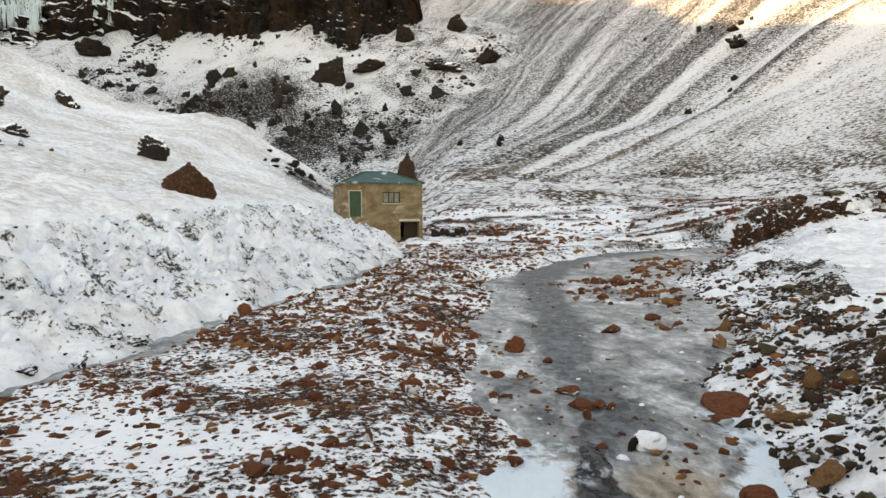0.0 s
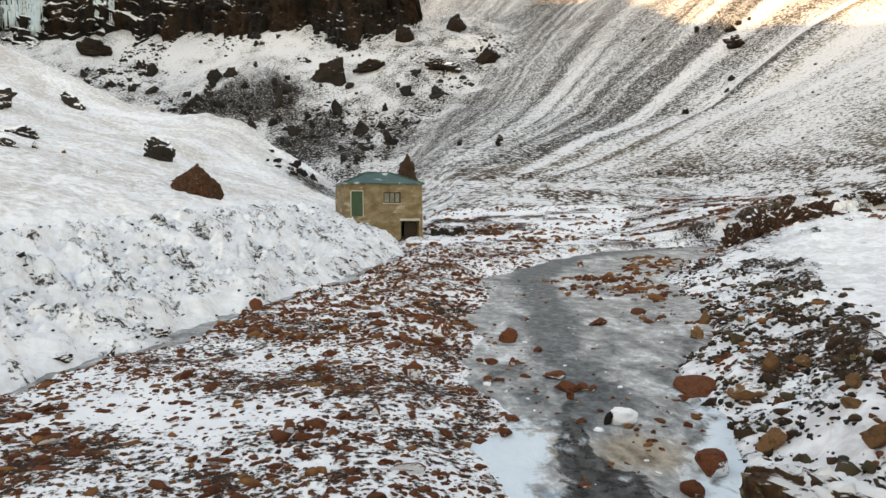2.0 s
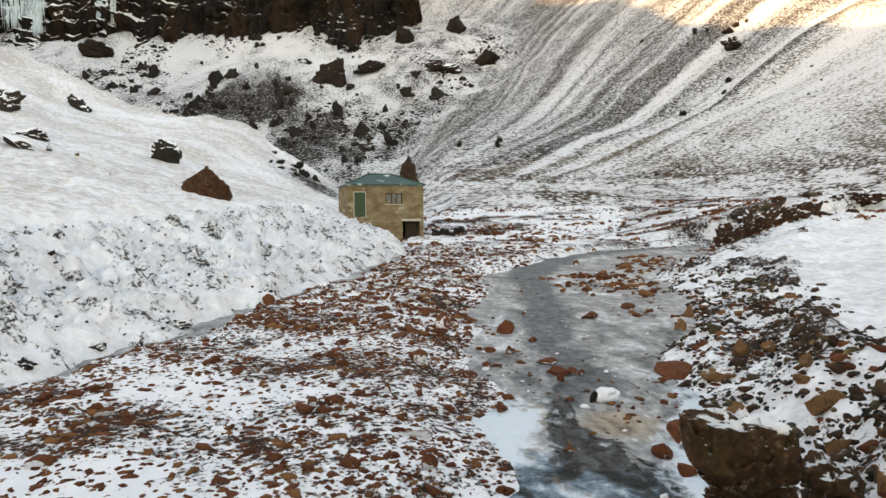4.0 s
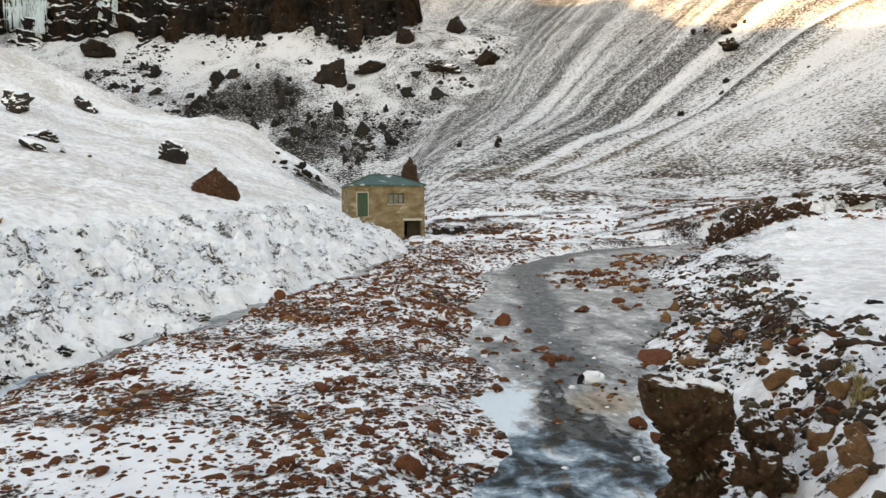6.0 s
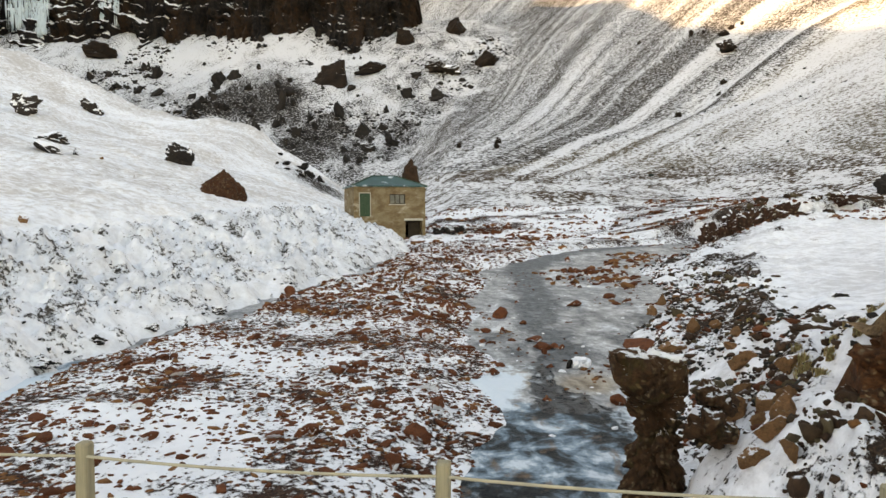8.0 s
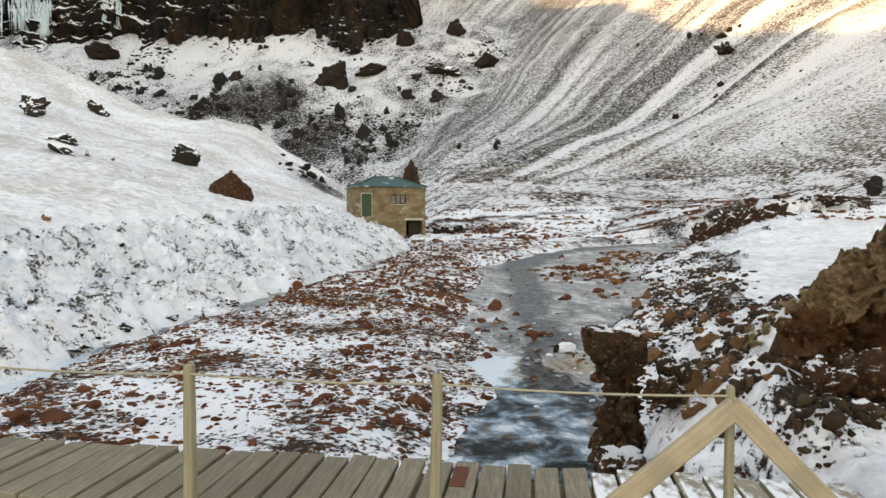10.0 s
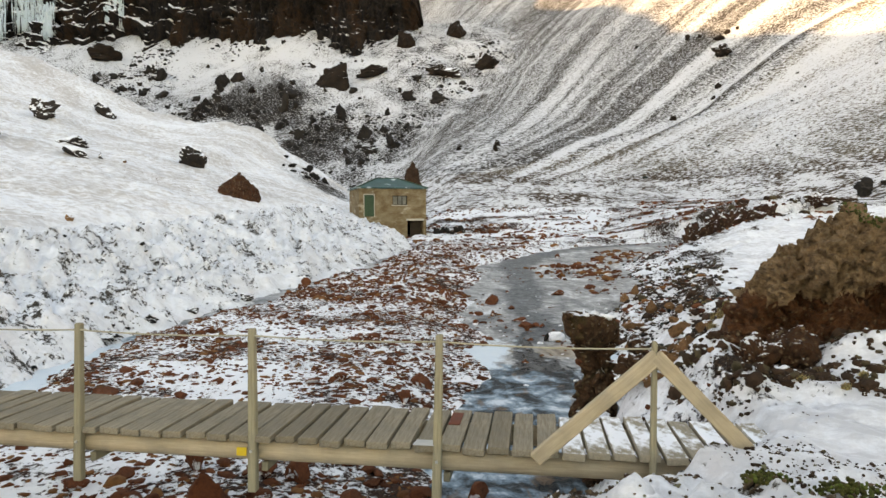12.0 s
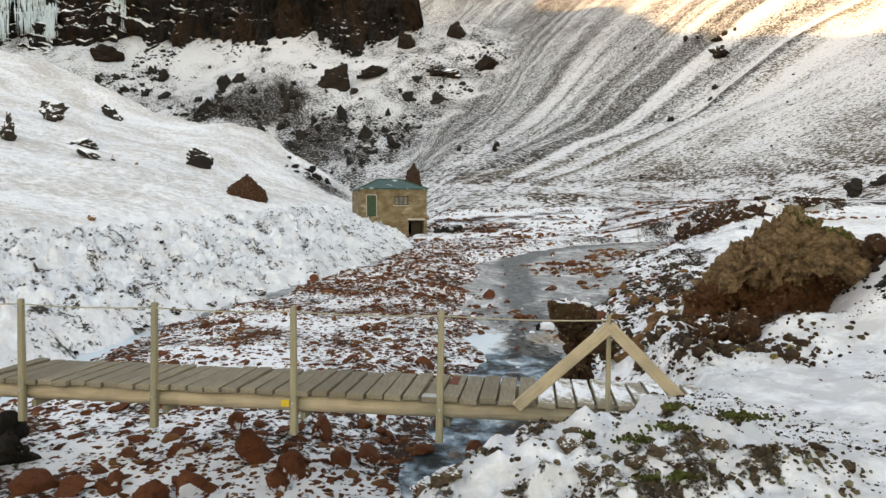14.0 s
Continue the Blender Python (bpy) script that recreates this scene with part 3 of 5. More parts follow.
ground = sheet("ground", GX, GY, GZ, M_GROUND, (("cover", COVER), ("thin_or_shade", THIN_OR_SHADE), ("far", (ZONE >= 3).astype(float))), (("soil", SOIL),))
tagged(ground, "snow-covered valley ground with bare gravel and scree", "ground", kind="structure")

wy, wx = np.meshgrid(np.linspace(-76, -4, 289), np.linspace(-14, 40, 217), indexing="ij")
WZ = water_z(wy) + 0.02 * fbm(wx * 0.8, wy * 0.8, 3)
CHANNEL = [(-52, 4.0), (-49, 4.7), (-47.8, 4.35), (-46.8, 4.45), (-44.9, 4.84), (-43.8, 5.3), (-40.3, 5.1), (-36.5, 5.38), (-31.7, 5.83), (-25.7, 6.1), (-20, 7.5), (-15.4, 9.2), (-9, 17)]
off_line = wx - along(CHANNEL, wy) - 0.5 * fbm(wy * 0.5, wy * 0 + 2.5, 3)
OPEN = np.exp(-(off_line / np.interp(wy, [-48.6, -47.6, -46.5, -45], [0.75, 0.62, 0.30, 0.22])) ** 2) * step(-49.2, -48.4, wy) * step(-44.4, -45.4, wy) * 1.05
DIM = 0.85 * np.exp(-(off_line / np.interp(wy, [-47, -42, -30, -15], [0.5, 0.75, 1.0, 1.8])) ** 2) * step(-47.5, -44, wy) + 0.22 * step(-30, -14, wy)
BROKEN = step(-47.6, -49.0, wy + 0.35 * (wx - 4.3)) * step(-68, -64, wy)
STAIN = np.exp(-((wx - 5.5) / 1.0) ** 2 - ((wy + 46.7) / 1.1) ** 2) + 0.8 * np.exp(-((wx - 3.7) / 0.7) ** 2 - ((wy + 46.2) / 1.0) ** 2)
reach_in = np.interp(wy, [-60, -52, -49, -47, -44], [0.8, 0.5, 1.1, 2.1, 2.7])
FROST = 1.1 * step(0.0, -2.2, wx - along(RIVER_LEFT, wy) - 1.2 * fbm(wx * 0.7, wy * 0.5, 3) + 0.3 - reach_in) * step(-43.5, -47, wy) * (0.55 + 0.45 * step(-57.5, -54.5, wy)) + 0.9 * step(-1.0, 0.2, wx - along(RIVER_RIGHT, wy)) * step(-41, -44, wy) * step(-52, -49, wy) + 0.12 * step(-55.5, -57.5, wy) + 0.30 * fbm(wx * 0.5 + 4, wy * 0.5, 3)
water = sheet("water", wx, wy, WZ, M_ICE, (("open_water", OPEN), ("frost", FROST), ("dim", DIM), ("broken", BROKEN), ("stain", STAIN)))
tagged(water, "frozen stream of grey ice with dark open water", "stream", kind="structure")


# ---- hut ----
def hut():
    top = new("hut")
    tagged(top, "small two-storey stained concrete hut with a green hipped roof", "hut")
    W, D, H = 6.45, 4.6, 4.62          # width, depth, eave height over the foot
    T = 0.25
    # front wall built from pieces round its openings (x from the right corner, negative to the left)
    door = (-6.02, -4.96, 2.02, 4.12)
    win = (-3.28, -1.86, 3.10, 3.98)
    low = (-1.86, -0.30, 0.0, 1.62)
    xs = sorted({-W, 0.0, door[0], door[1], win[0], win[1], low[0], low[1]})
    zs = sorted({-1.0, H, door[2], door[3], win[2], win[3], low[2], low[3]})
    bm = bmesh.new()
    for a, b in zip(xs, xs[1:]):
        for c, d in zip(zs, zs[1:]):
            mx, mz = (a + b) / 2, (c + d) / 2
            if any(o[0] < mx < o[1] and o[2] < mz < o[3] for o in (door, win, low)):
                continue
            box(bm, (a, 0, c), (b, T, d))
    bmesh.ops.remove_doubles(bm, verts=bm.verts, dist=1e-4)
    part("front_wall", bm, M_WALL, top)
    for name, lo, hi in (("side_wall", (-W, T, -1), (-W + T, D, H)), ("side_wall", (-T, T, -1), (0, D, H)), ("back_wall", (-W + T, D - T, -1), (-T, D, H))):
        part(name, box(bmesh.new(), lo, hi), M_WALL, top)
    part("floor_slab", box(bmesh.new(), (-W + T, T, 1.9), (-T, D - T, 2.0)), M_DARKWOOD, top)
    # hipped roof with a thin overhanging edge
    o, e, rz = 0.16, H, H + 1.10
    bm = bmesh.new()
    c = [bm.verts.new(p) for p in ((-W - o, -o, e + 0.1), (o, -o, e + 0.1), (o, D + o, e + 0.1), (-W - o, D + o, e + 0.1))]
    b = [bm.verts.new((v.co.x, v.co.y, e)) for v in c]
    r = [bm.verts.new((-W + 2.15, D / 2, rz)), bm.verts.new((-2.15, D / 2, rz))]
    bm.faces.new((c[0], c[1], r[1], r[0]))
    bm.faces.new((c[1], c[2], r[1]))
    bm.faces.new((c[2], c[3], r[0], r[1]))
    bm.faces.new((c[3], c[0], r[0]))
    for i in range(4):
        bm.faces.new((b[i], b[(i + 1) % 4], c[(i + 1) % 4], c[i]))
    bm.faces.new(b[::-1])
    roof = part("roof", bm, M_ROOF, top, "green sheet-metal roof with patches of snow")
    roof.data.attributes.new("frost", "FLOAT", "POINT")
    bm = bmesh.new()
    for p, q in ((c_, r_) for c_, r_ in (((-W - o, -o, e + 0.1), (-W + 2.15, D / 2, rz)), ((o, -o, e + 0.1), (-2.15, D / 2, rz)), ((-W + 2.15, D / 2, rz), (-2.15, D / 2, rz)))):
        p, q = Vector(p), Vector(q)
        m = Matrix.Translation(p) @ (q - p).to_track_quat("X", "Z").to_matrix().to_4x4()
        box(bm, (0, -0.07, -0.02), ((q - p).length, 0.07, 0.05), m=m)
    part("ridge_cap", bm, M_GREEN, roof)
    # door
    dr = part("door", box(bmesh.new(), (door[0] + 0.09, 0.06, door[2]), (door[1] - 0.07, 0.12, door[3] - 0.09), 0.01), M_GREEN, top, "green painted plank door")
    for i in range(4):
        x = door[0] + 0.12 + 0.23 * i
        part("board", box(bmesh.new(), (x, 0.045, door[2] + 0.05), (x + 0.205, 0.065, door[3] - 0.13), 0.006), M_GREEN, dr)
    bm = bmesh.new()
    box(bm, (door[0], 0.02, door[2]), (door[0] + 0.08, 0.16, door[3]))
    box(bm, (door[1] - 0.06, 0.02, door[2]), (door[1], 0.16, door[3]))
    box(bm, (door[0] + 0.08, 0.02, door[3] - 0.08), (door[1] - 0.06, 0.16, door[3]))
    part("door_frame", bm, M_PALE, top)
    # window of three lights
    wi = part("window", box(bmesh.new(), (win[0] + 0.05, 0.13, win[2] + 0.05), (win[1] - 0.05, 0.15, win[3] - 0.05)), M_GLASSY, top, "window of three dark opaque panes")
    bm = bmesh.new()
    box(bm, (win[0], 0.06, win[2]), (win[0] + 0.07, 0.14, win[3]))
    box(bm, (win[1] - 0.07, 0.06, win[2]), (win[1], 0.14, win[3]))
    box(bm, (win[0] + 0.07, 0.06, win[3] - 0.08), (win[1] - 0.07, 0.14, win[3]))
    box(bm, (win[0] + 0.07, 0.06, win[2]), (win[1] - 0.07, 0.14, win[2] + 0.07))
    part("window_frame", bm, M_DARKWOOD, wi)
    for f in (0.36, 0.66):
        x = win[0] + (win[1] - win[0]) * f
        part("mullion", box(bmesh.new(), (x - 0.03, 0.07, win[2] + 0.07), (x + 0.03, 0.13, win[3] - 0.08)), M_DARKWOOD, wi)
    part("window_sill", box(bmesh.new(), (win[0] - 0.08, -0.06, win[2] - 0.08), (win[1] + 0.08, 0.06, win[2]), 0.01), M_PALE, wi, "pale sill with snow")
    # lower opening with a half-open dark board door inside
    part("cellar_door", box(bmesh.new(), (low[0] + 0.45, 0.7, low[2]), (low[1] - 0.03, 0.76, low[3] - 0.05)), M_DARKWOOD, top, "dark wooden boards inside the open cellar doorway")
    part("lintel", box(bmesh.new(), (low[0] - 0.1, -0.02, low[3] + 0.003), (low[1] + 0.1, 0.1, low[3] + 0.2), 0.02), M_PALE, top, "paler patched concrete above the opening")
    top.matrix_world = pose(0.05, 0.3, -0.74, 0, 0, 19)
    return top


hut()


# ---- rocks ----
def rock_mesh(name, seed, material, shape=(1, 1, 1), rough=0.35, detail=4, cuts=5, freq=1.3, spike=0.0):
    """A broken stone of about unit radius: a ball cut by planes and roughened."""
    rng = random.Random(seed)
    bm = bmesh.new()
    bmesh.ops.create_icosphere(bm, subdivisions=detail, radius=1.0)
    planes = []
    for _ in range(cuts):
        n = Vector((rng.gauss(0, 1), rng.gauss(0, 1), rng.gauss(0, 0.8))).normalized()
        planes.append((n, rng.uniform(0.36, 0.68)))
    off = Vector((rng.uniform(-50, 50), rng.uniform(-50, 50), rng.uniform(-50, 50)))
    for v in bm.verts:
        p = v.co.copy()
        for n, d in planes:
            h = p.dot(n) - d
            if h > 0:
                p -= n * h * 0.96
        p *= 1 + rough * noise.fractal(p * freq + off, 0.9, 2.0, 4)
        if spike:
            f = 1 - spike * max(0.0, p.z + 0.6) * 0.62
            p.x, p.y = p.x * f, p.y * f
        v.co = Vector((p.x * shape[0], p.y * shape[1], p.z * shape[2]))
    me = bpy.data.meshes.new(name)
    bm.to_mesh(me)
    bm.free()
    me.materials.append(material)
    if detail > 3:
        me.polygons.foreach_set("use_smooth", [True] * len(me.polygons))
    return me


REDS = [rock_mesh("boulder", 20 + i, M_STONE, rough=0.16, detail=4, cuts=7) for i in range(6)]
DARKS = [rock_mesh("boulder", 40 + i, M_DARK, rough=0.42, detail=4, cuts=9, freq=2.0) for i in range(6)]
BROWNS = [rock_mesh("boulder", 60 + i, M_BROWN, rough=0.13, detail=5, cuts=9, freq=2.2) for i in range(5)]
SCARPS = [rock_mesh("earth_clump", 80 + i, M_SCARP, rough=0.55, detail=5, cuts=5, freq=2.4) for i in range(3)]


def stand(name, me, x, y, w, h, label, category="boulder", group="", depth=None, turn=None, sink=0.28, tip=0.0, z=None):
    """A stone w wide and h high over the ground at x, y."""
    ob = new(name, me)
    gz = max(ground_z(x, y), float(water_z(np.array(y))) if -66 < y < -7 and x > -10 else -50) if z is None else z
    full = h / (1 - sink)
    d = (w if depth is None else depth)
    a = (x * 77.7 + y * 31.3) % 360 if turn is None else turn
    ob.matrix_world = pose(x, y, gz + h - full * 0.5, tip, 0, 0) @ Matrix.Diagonal((w / 1.9, d / 1.9, full / 1.8, 1)) @ pose(0, 0, 0, (a * 3) % 20 - 10, (a * 7) % 20 - 10, a)
    return tagged(ob, label, category, group)


# boulders below the cliff and on the head slope
SCREE_BOULDERS = [(-52.4, 174.6, 5.87, 4.52), (-53.0, 167.3, 4.38, 5.7), (-32.4, 158.9, 3.8, 5.06), (-11.4, 169.1, 5.29, 3.08), (-2.4, 168.3, 6.14, 3.07), (-23.3, 145.6, 5.16, 4.36),
                  (-17.7, 148.7, 3.62, 2.82), (-14.0, 133.7, 4.11, 3.36), (-17.7, 159.2, 2.53, 2.53), (-8.9, 181.6, 4.64, 1.67), (-57.5, 153.1, 5.2, 4.11), (-61.0, 152.4, 3.6, 2.6),
                  (-51.8, 156.1, 2.92, 2.5), (-49.3, 168.3, 2.64, 1.76), (-38.6, 151.4, 2.04, 2.45), (-19.7, 128.2, 5.09, 1.82), (-23.2, 116.7, 1.71, 0.82), (-27.1, 131.1, 1.85, 1.85),
                  (-28.7, 144.8, 1.58, 1.19), (-68.0, 197.6, 2.18, 1.78), (-10.9, 147.8, 2.0, 1.2), (-14.6, 173.6, 1.8, 1.8)]
CLIFF_BOULDERS = [(-121.4, 178.7, 5.45, 3.63), (-122.3, 192.1, 2.87, 1.34), (-114.3, 183.1, 4.62, 2.03), (-115.7, 176.3, 3.6, 1.98), (-107.4, 198.8, 6.88, 4.43), (-98.3, 177.9, 4.52, 3.17),
                  (-105.7, 179.4, 3.64, 2.28), (-92.7, 209.2, 2.45, 1.22), (-79.7, 187.9, 5.65, 5.18), (-74.9, 189.4, 5.21, 4.73), (-76.8, 173.3, 3.55, 3.99), (-80.0, 171.0, 3.95, 2.64),
                  (-70.6, 165.0, 4.71, 2.4), (-67.3, 168.4, 3.04, 1.91), (-79.6, 155.7, 2.47, 1.64), (-86.7, 156.0, 2.47, 1.23)]
OUTCROPS = [(-37.3, 182.4, 12.11, 8.38), (-25.1, 190.4, 12.5, 4.33), (15.3, 192.1, 7.73, 5.31), (-1.0, 185.9, 7.54, 3.3), (3.7, 185.2, 9.4, 2.82), (4.6, 226.0, 11, 8), (-16.1, 215.3, 7.38, 6.33), (-132.7, 208.3, 15.28, 6.11)]
for i, (x, y, w, h) in enumerate(SCREE_BOULDERS):
    stand("boulder", DARKS[i % 6], x, y, w, h * 0.85, "dark basalt boulder on the snowy head slope", group="boulders on the head slope", sink=0.45)
for i, (x, y, w, h) in enumerate(CLIFF_BOULDERS):
    stand("boulder", DARKS[(i + 3) % 6], x, y, w, h * 0.7, "dark boulder in the snow below the cliff", group="boulders below the cliff", sink=0.45)
M_OUT = stone_material("brown_basalt", (0.040, 0.025, 0.016), (0.013, 0.012, 0.011), cap=0.60, scale=0.25)
OUTS = [rock_mesh("outcrop", 140 + i, M_OUT, rough=0.40, detail=5, cuts=7, freq=1.8) for i in range(3)]
for i, (x, y, w, h) in enumerate(OUTCROPS):
    stand("outcrop", OUTS[i % 3], x, y, w * 1.25, h * 0.72, "brown-black bedrock outcrop with snow on its ledges", "outcrop", "outcrops on the head slope", sink=0.4, turn=30 * i, depth=w * 0.7)

for i, (x, y, w, h) in enumerate(((-19.6, 31.4, 1.3, 0.5), (-18.3, 35.2, 2.0, 0.8), (-17.7, 30.4, 1.0, 0.4), (-16.2, 30.2, 2.0, 0.8), (-15.2, 31.4, 1.2, 0.7), (-21.9, 36.8, 0.9, 0.3), (-18.9, 28.6, 0.9, 0.3), (-17.0, 28.4, 1.1, 0.4), (-20.6, 29.9, 0.8, 0.3))):
    stand("boulder", DARKS[i % 6], x, y, w, h, "dark boulder where the snowfield's spur ends", group="boulders on the spur")
rng = random.Random(77)
for cx, cy, rx, ry, a in SHELVES:
    for _ in range(int(34 * max(0.0, a))):   # blocks lie thickest on the bare scree
        w = min(4.2, max(0.9, rng.lognormvariate(0.55, 0.45)))
        stand("boulder", rng.choice(DARKS), cx + rng.gauss(0, 0.8) * rx, cy + rng.gauss(0, 0.8) * ry, w, w * rng.uniform(0.45, 0.8), "dark basalt block fallen onto the bare scree", group="blocks on the scree", sink=0.4)
# rocks on the snowfield above the bank
M_CONE = stone_material("red_brown_rock", (0.155, 0.062, 0.030), (0.050, 0.026, 0.018), cap=0.98, scale=0.9, pebbly=0.8)
M_HILL = stone_material("snowed_basalt", (0.030, 0.026, 0.024), (0.065, 0.05, 0.04), cap=0.12, scale=0.9)
HILLS = [rock_mesh("boulder", 47 + i, M_HILL, rough=0.45, detail=5, cuts=7, freq=2.0) for i in range(6)]
for x, y, w, h, k in ((-46.1, 17.2, 3.3, 2.4, 0), (-45.0, 30.0, 2.8, 2.4, 1), (-34.5, 1.5, 2.6, 1.2, 2), (-23.7, -13.9, 0.45, 0.5, 4), (-31.0, -15.1, 1.6, 1.9, 5)):
    stand("boulder", HILLS[k], x, y, w, h * 0.85, "dark boulder half buried in the hillside snow", group="hillside boulders")
stand("boulder", HILLS[3], -24.0, 6.0, 2.6, 2.0, "leaning dark-brown boulder on the hillside snow", tip=12)
stand("ledge", rock_mesh("ledge", 33, stone_material("snowed_ledge", (0.05, 0.04, 0.035), (0.03, 0.026, 0.022), cap=-0.05), rough=0.15), -24.6, -15.4, 2.3, 0.52, "low rock ledge under a snow cap", "rock")
stand("stone", BROWNS[0], -14.9, -34.3, 0.56, 0.3, "brown stone on the edge of the snowfield", "stone")
stand("stone", BROWNS[1], -22.0, -13.7, 0.38, 0.2, "small brown stone on the snowfield", "stone")
# rubble beside the hut
for i, (x, y, w, h) in enumerate(((1.2, 0.9, 0.9, 0.5), (2.1, 1.4, 0.8, 0.45), (1.7, 2.3, 1.0, 0.6), (2.9, 2.2, 0.8, 0.5), (3.6, 1.5, 0.7, 0.4), (0.9, 2.0, 0.8, 0.6), (2.5, 0.5, 0.6, 0.35), (3.2, 3.0, 0.9, 0.5))):
    stand("boulder", DARKS[i % 6], x, y, w, h, "dark boulder in the rubble beside the hut", group="rubble beside the hut")
# earthy scarp beyond the bend
for i, (x, y, w, h) in enumerate(((23.0, -8.2, 2.6, 2.6), (24.6, -8.0, 2.6, 2.8), (22.2, -9.4, 1.6, 1.6), (26.4, -7.6, 2.0, 2.2), (23.0, -10.3, 2.2, 2.3), (24.4, -10.9, 2.2, 2.1), (25.4, -11.8, 1.8, 1.5), (27.2, -10.4, 2.3, 1.6), (25.8, -8.9, 1.8, 2.0), (29.2, -8.6, 2.0, 1.1), (31.4, -7.2, 2.4, 1.2), (33.4, -6.8, 1.8, 0.9))):
    stand("earth_clump", SCARPS[i % 3], x, y, w * 1.3, h * 0.8, "dark brown clump of earth and heather on the scarp", "earth clump", "clumps on the scarp", sink=0.4, depth=1.6)
for x, y, w, h in ((48.0, 11.3, 2.3, 1.4), (51.0, 11.8, 2.0, 1.0)):
    stand("boulder", DARKS[1], x, y, w, h, "dark brown boulder in the snow under the slope", sink=0.3)
TALUS_ROCKS = [(78.4, 130.3, 6.28, 2.41), (77.1, 155.3, 2.4, 1.31), (81.8, 142.8, 3.49, 1.44), (85.7, 145.1, 2.08, 0.93), (88.2, 144.8, 1.66, 0.83), (68.6, 108.8, 2.23, 1.2), (64.9, 101.3, 1.31, 0.74), (63.6, 164.6, 1.59, 0.8),
               (11.5, 72.9, 1.37, 1.37), (79.5, 152.2, 1.29, 0.86), (53.5, 95.2, 2.38, 0.95), (4.0, 74.4, 1.32, 1.1), (12.0, 79.3, 1.37, 1.02)]
for i, (x, y, w, h) in enumerate(TALUS_ROCKS):
    stand("boulder", OUTS[i % 3], x, y, w, h, "brown boulder resting on the scree", group="boulders on the scree", sink=0.3)


# ---- cliff with icefalls ----
def cliff():
    xs, zs = np.meshgrid(np.linspace(-235, -6, 420), np.linspace(-8, 52, 110), indexing="ij")
    foot = 225 + fbm(xs * 0.03, xs * 0 + 3.3, 3) * 24 + fbm(xs * 0.12, xs * 0 + 7.7, 3) * 7
    base = land(xs[:, 0], foot[:, 0])[0][:, None]
    ys = foot + 0.20 * zs + fbm(xs * 0.10, zs * 0.03 + 9, 4) * 9 + fbm(xs * 0.35, zs * 0.10, 5, 0.65) * 4.5 + fbm(xs * 0.2, zs * 0.5 + 4, 4, 0.6) * 2.6
    # ledges step back, more of them where the ice hangs
    tread = np.floor(zs / 5.5 + 1.5 * fbm(xs * 0.035, xs * 0 + 6, 3)) * 5.5
    ys = ys + (0.04 + 0.6 * step(-110, -145, xs)) * (tread - zs * 0.6) - 3.0 * step(0.1, 0.3, fbm(xs * 0.05 + 8, zs * 0.22, 2)) + np.clip(zs - 40, 0, None) * 3.0 + np.clip(xs + 12, 0, None) * 1.5
    return tagged(sheet("cliff", xs, ys, base + zs * (1 - 0.93 * step(-18, -6, xs)), M_CLIFF), "black basalt cliff with snowy ledges", "cliff", kind="structure"), foot, base


CLIFF, FOOT, BASE = cliff()


def icefall(x, wide, tall, seed):
    """Hanging icicles run together, in front of the cliff."""
    rng = random.Random(seed)
    y = float(225 + fbm(np.array([x * 0.03]), np.array([3.3]), 3)[0] * 24)
    z = ground_z(x, y)
    bm = bmesh.new()
    for _ in range(210):
        px, h = rng.gauss(0, 0.25) * wide, tall * rng.uniform(0.08, 0.6) ** 1.2
        top = tall * rng.uniform(0.15, 1.05)
        r = rng.uniform(0.06, 0.34)
        m = Matrix.Translation((px, -1.6 - rng.uniform(0, 1.2) + top * 0.12, max(top - h / 2, h / 2 - 0.5)))
        bmesh.ops.create_cone(bm, cap_ends=True, segments=7, radius1=r * 0.25, radius2=r, depth=h, matrix=m)
    ob = mesh_object("icefall", bm, M_ICEFALL, None)
    ob.matrix_world = pose(x, y - 2.5, z)
    return tagged(ob, "frozen waterfall of pale blue icicles on the cliff", "icefall", "icefalls on the cliff")


k_ = Mat("blue_ice", 0.25)
M_ICEFALL = k_.done(k_.mix(k_.noise(0.8, 6, 0.7), (0.45, 0.60, 0.66), (0.75, 0.82, 0.85)), k_.bump(k_.noise(2, 5, 0.6), 0.5, 0.1))
for n_, (x_, w_, t_) in enumerate(((-172, 17, 21), (-163, 6, 15), (-184, 9, 19), (-136.5, 5, 16), (-140, 3, 10))):
    icefall(x_, w_, t_, 300 + n_)


# ---- stones that lie about ----
def base_stones(sub, n, seed):
    """Angular splinters: hulls of a few random points."""
    out = []
    for i in range(n):
        rng = random.Random(seed + i)
        bm = bmesh.new()
        for _ in range(8 + 5 * sub):
            p = Vector((rng.gauss(0, 1), rng.gauss(0, 1), rng.gauss(0, 1))).normalized()
            bm.verts.new(p * rng.uniform(0.75, 1.1))
        bmesh.ops.convex_hull(bm, input=bm.verts)
        for v in [v for v in bm.verts if not v.link_faces]:
            bm.verts.remove(v)
        bm.verts.index_update()
        out.append((np.array([v.co[:] for v in bm.verts]), np.array([[v.index for v in f.verts] for f in bm.faces])))
        bm.free()
    return out


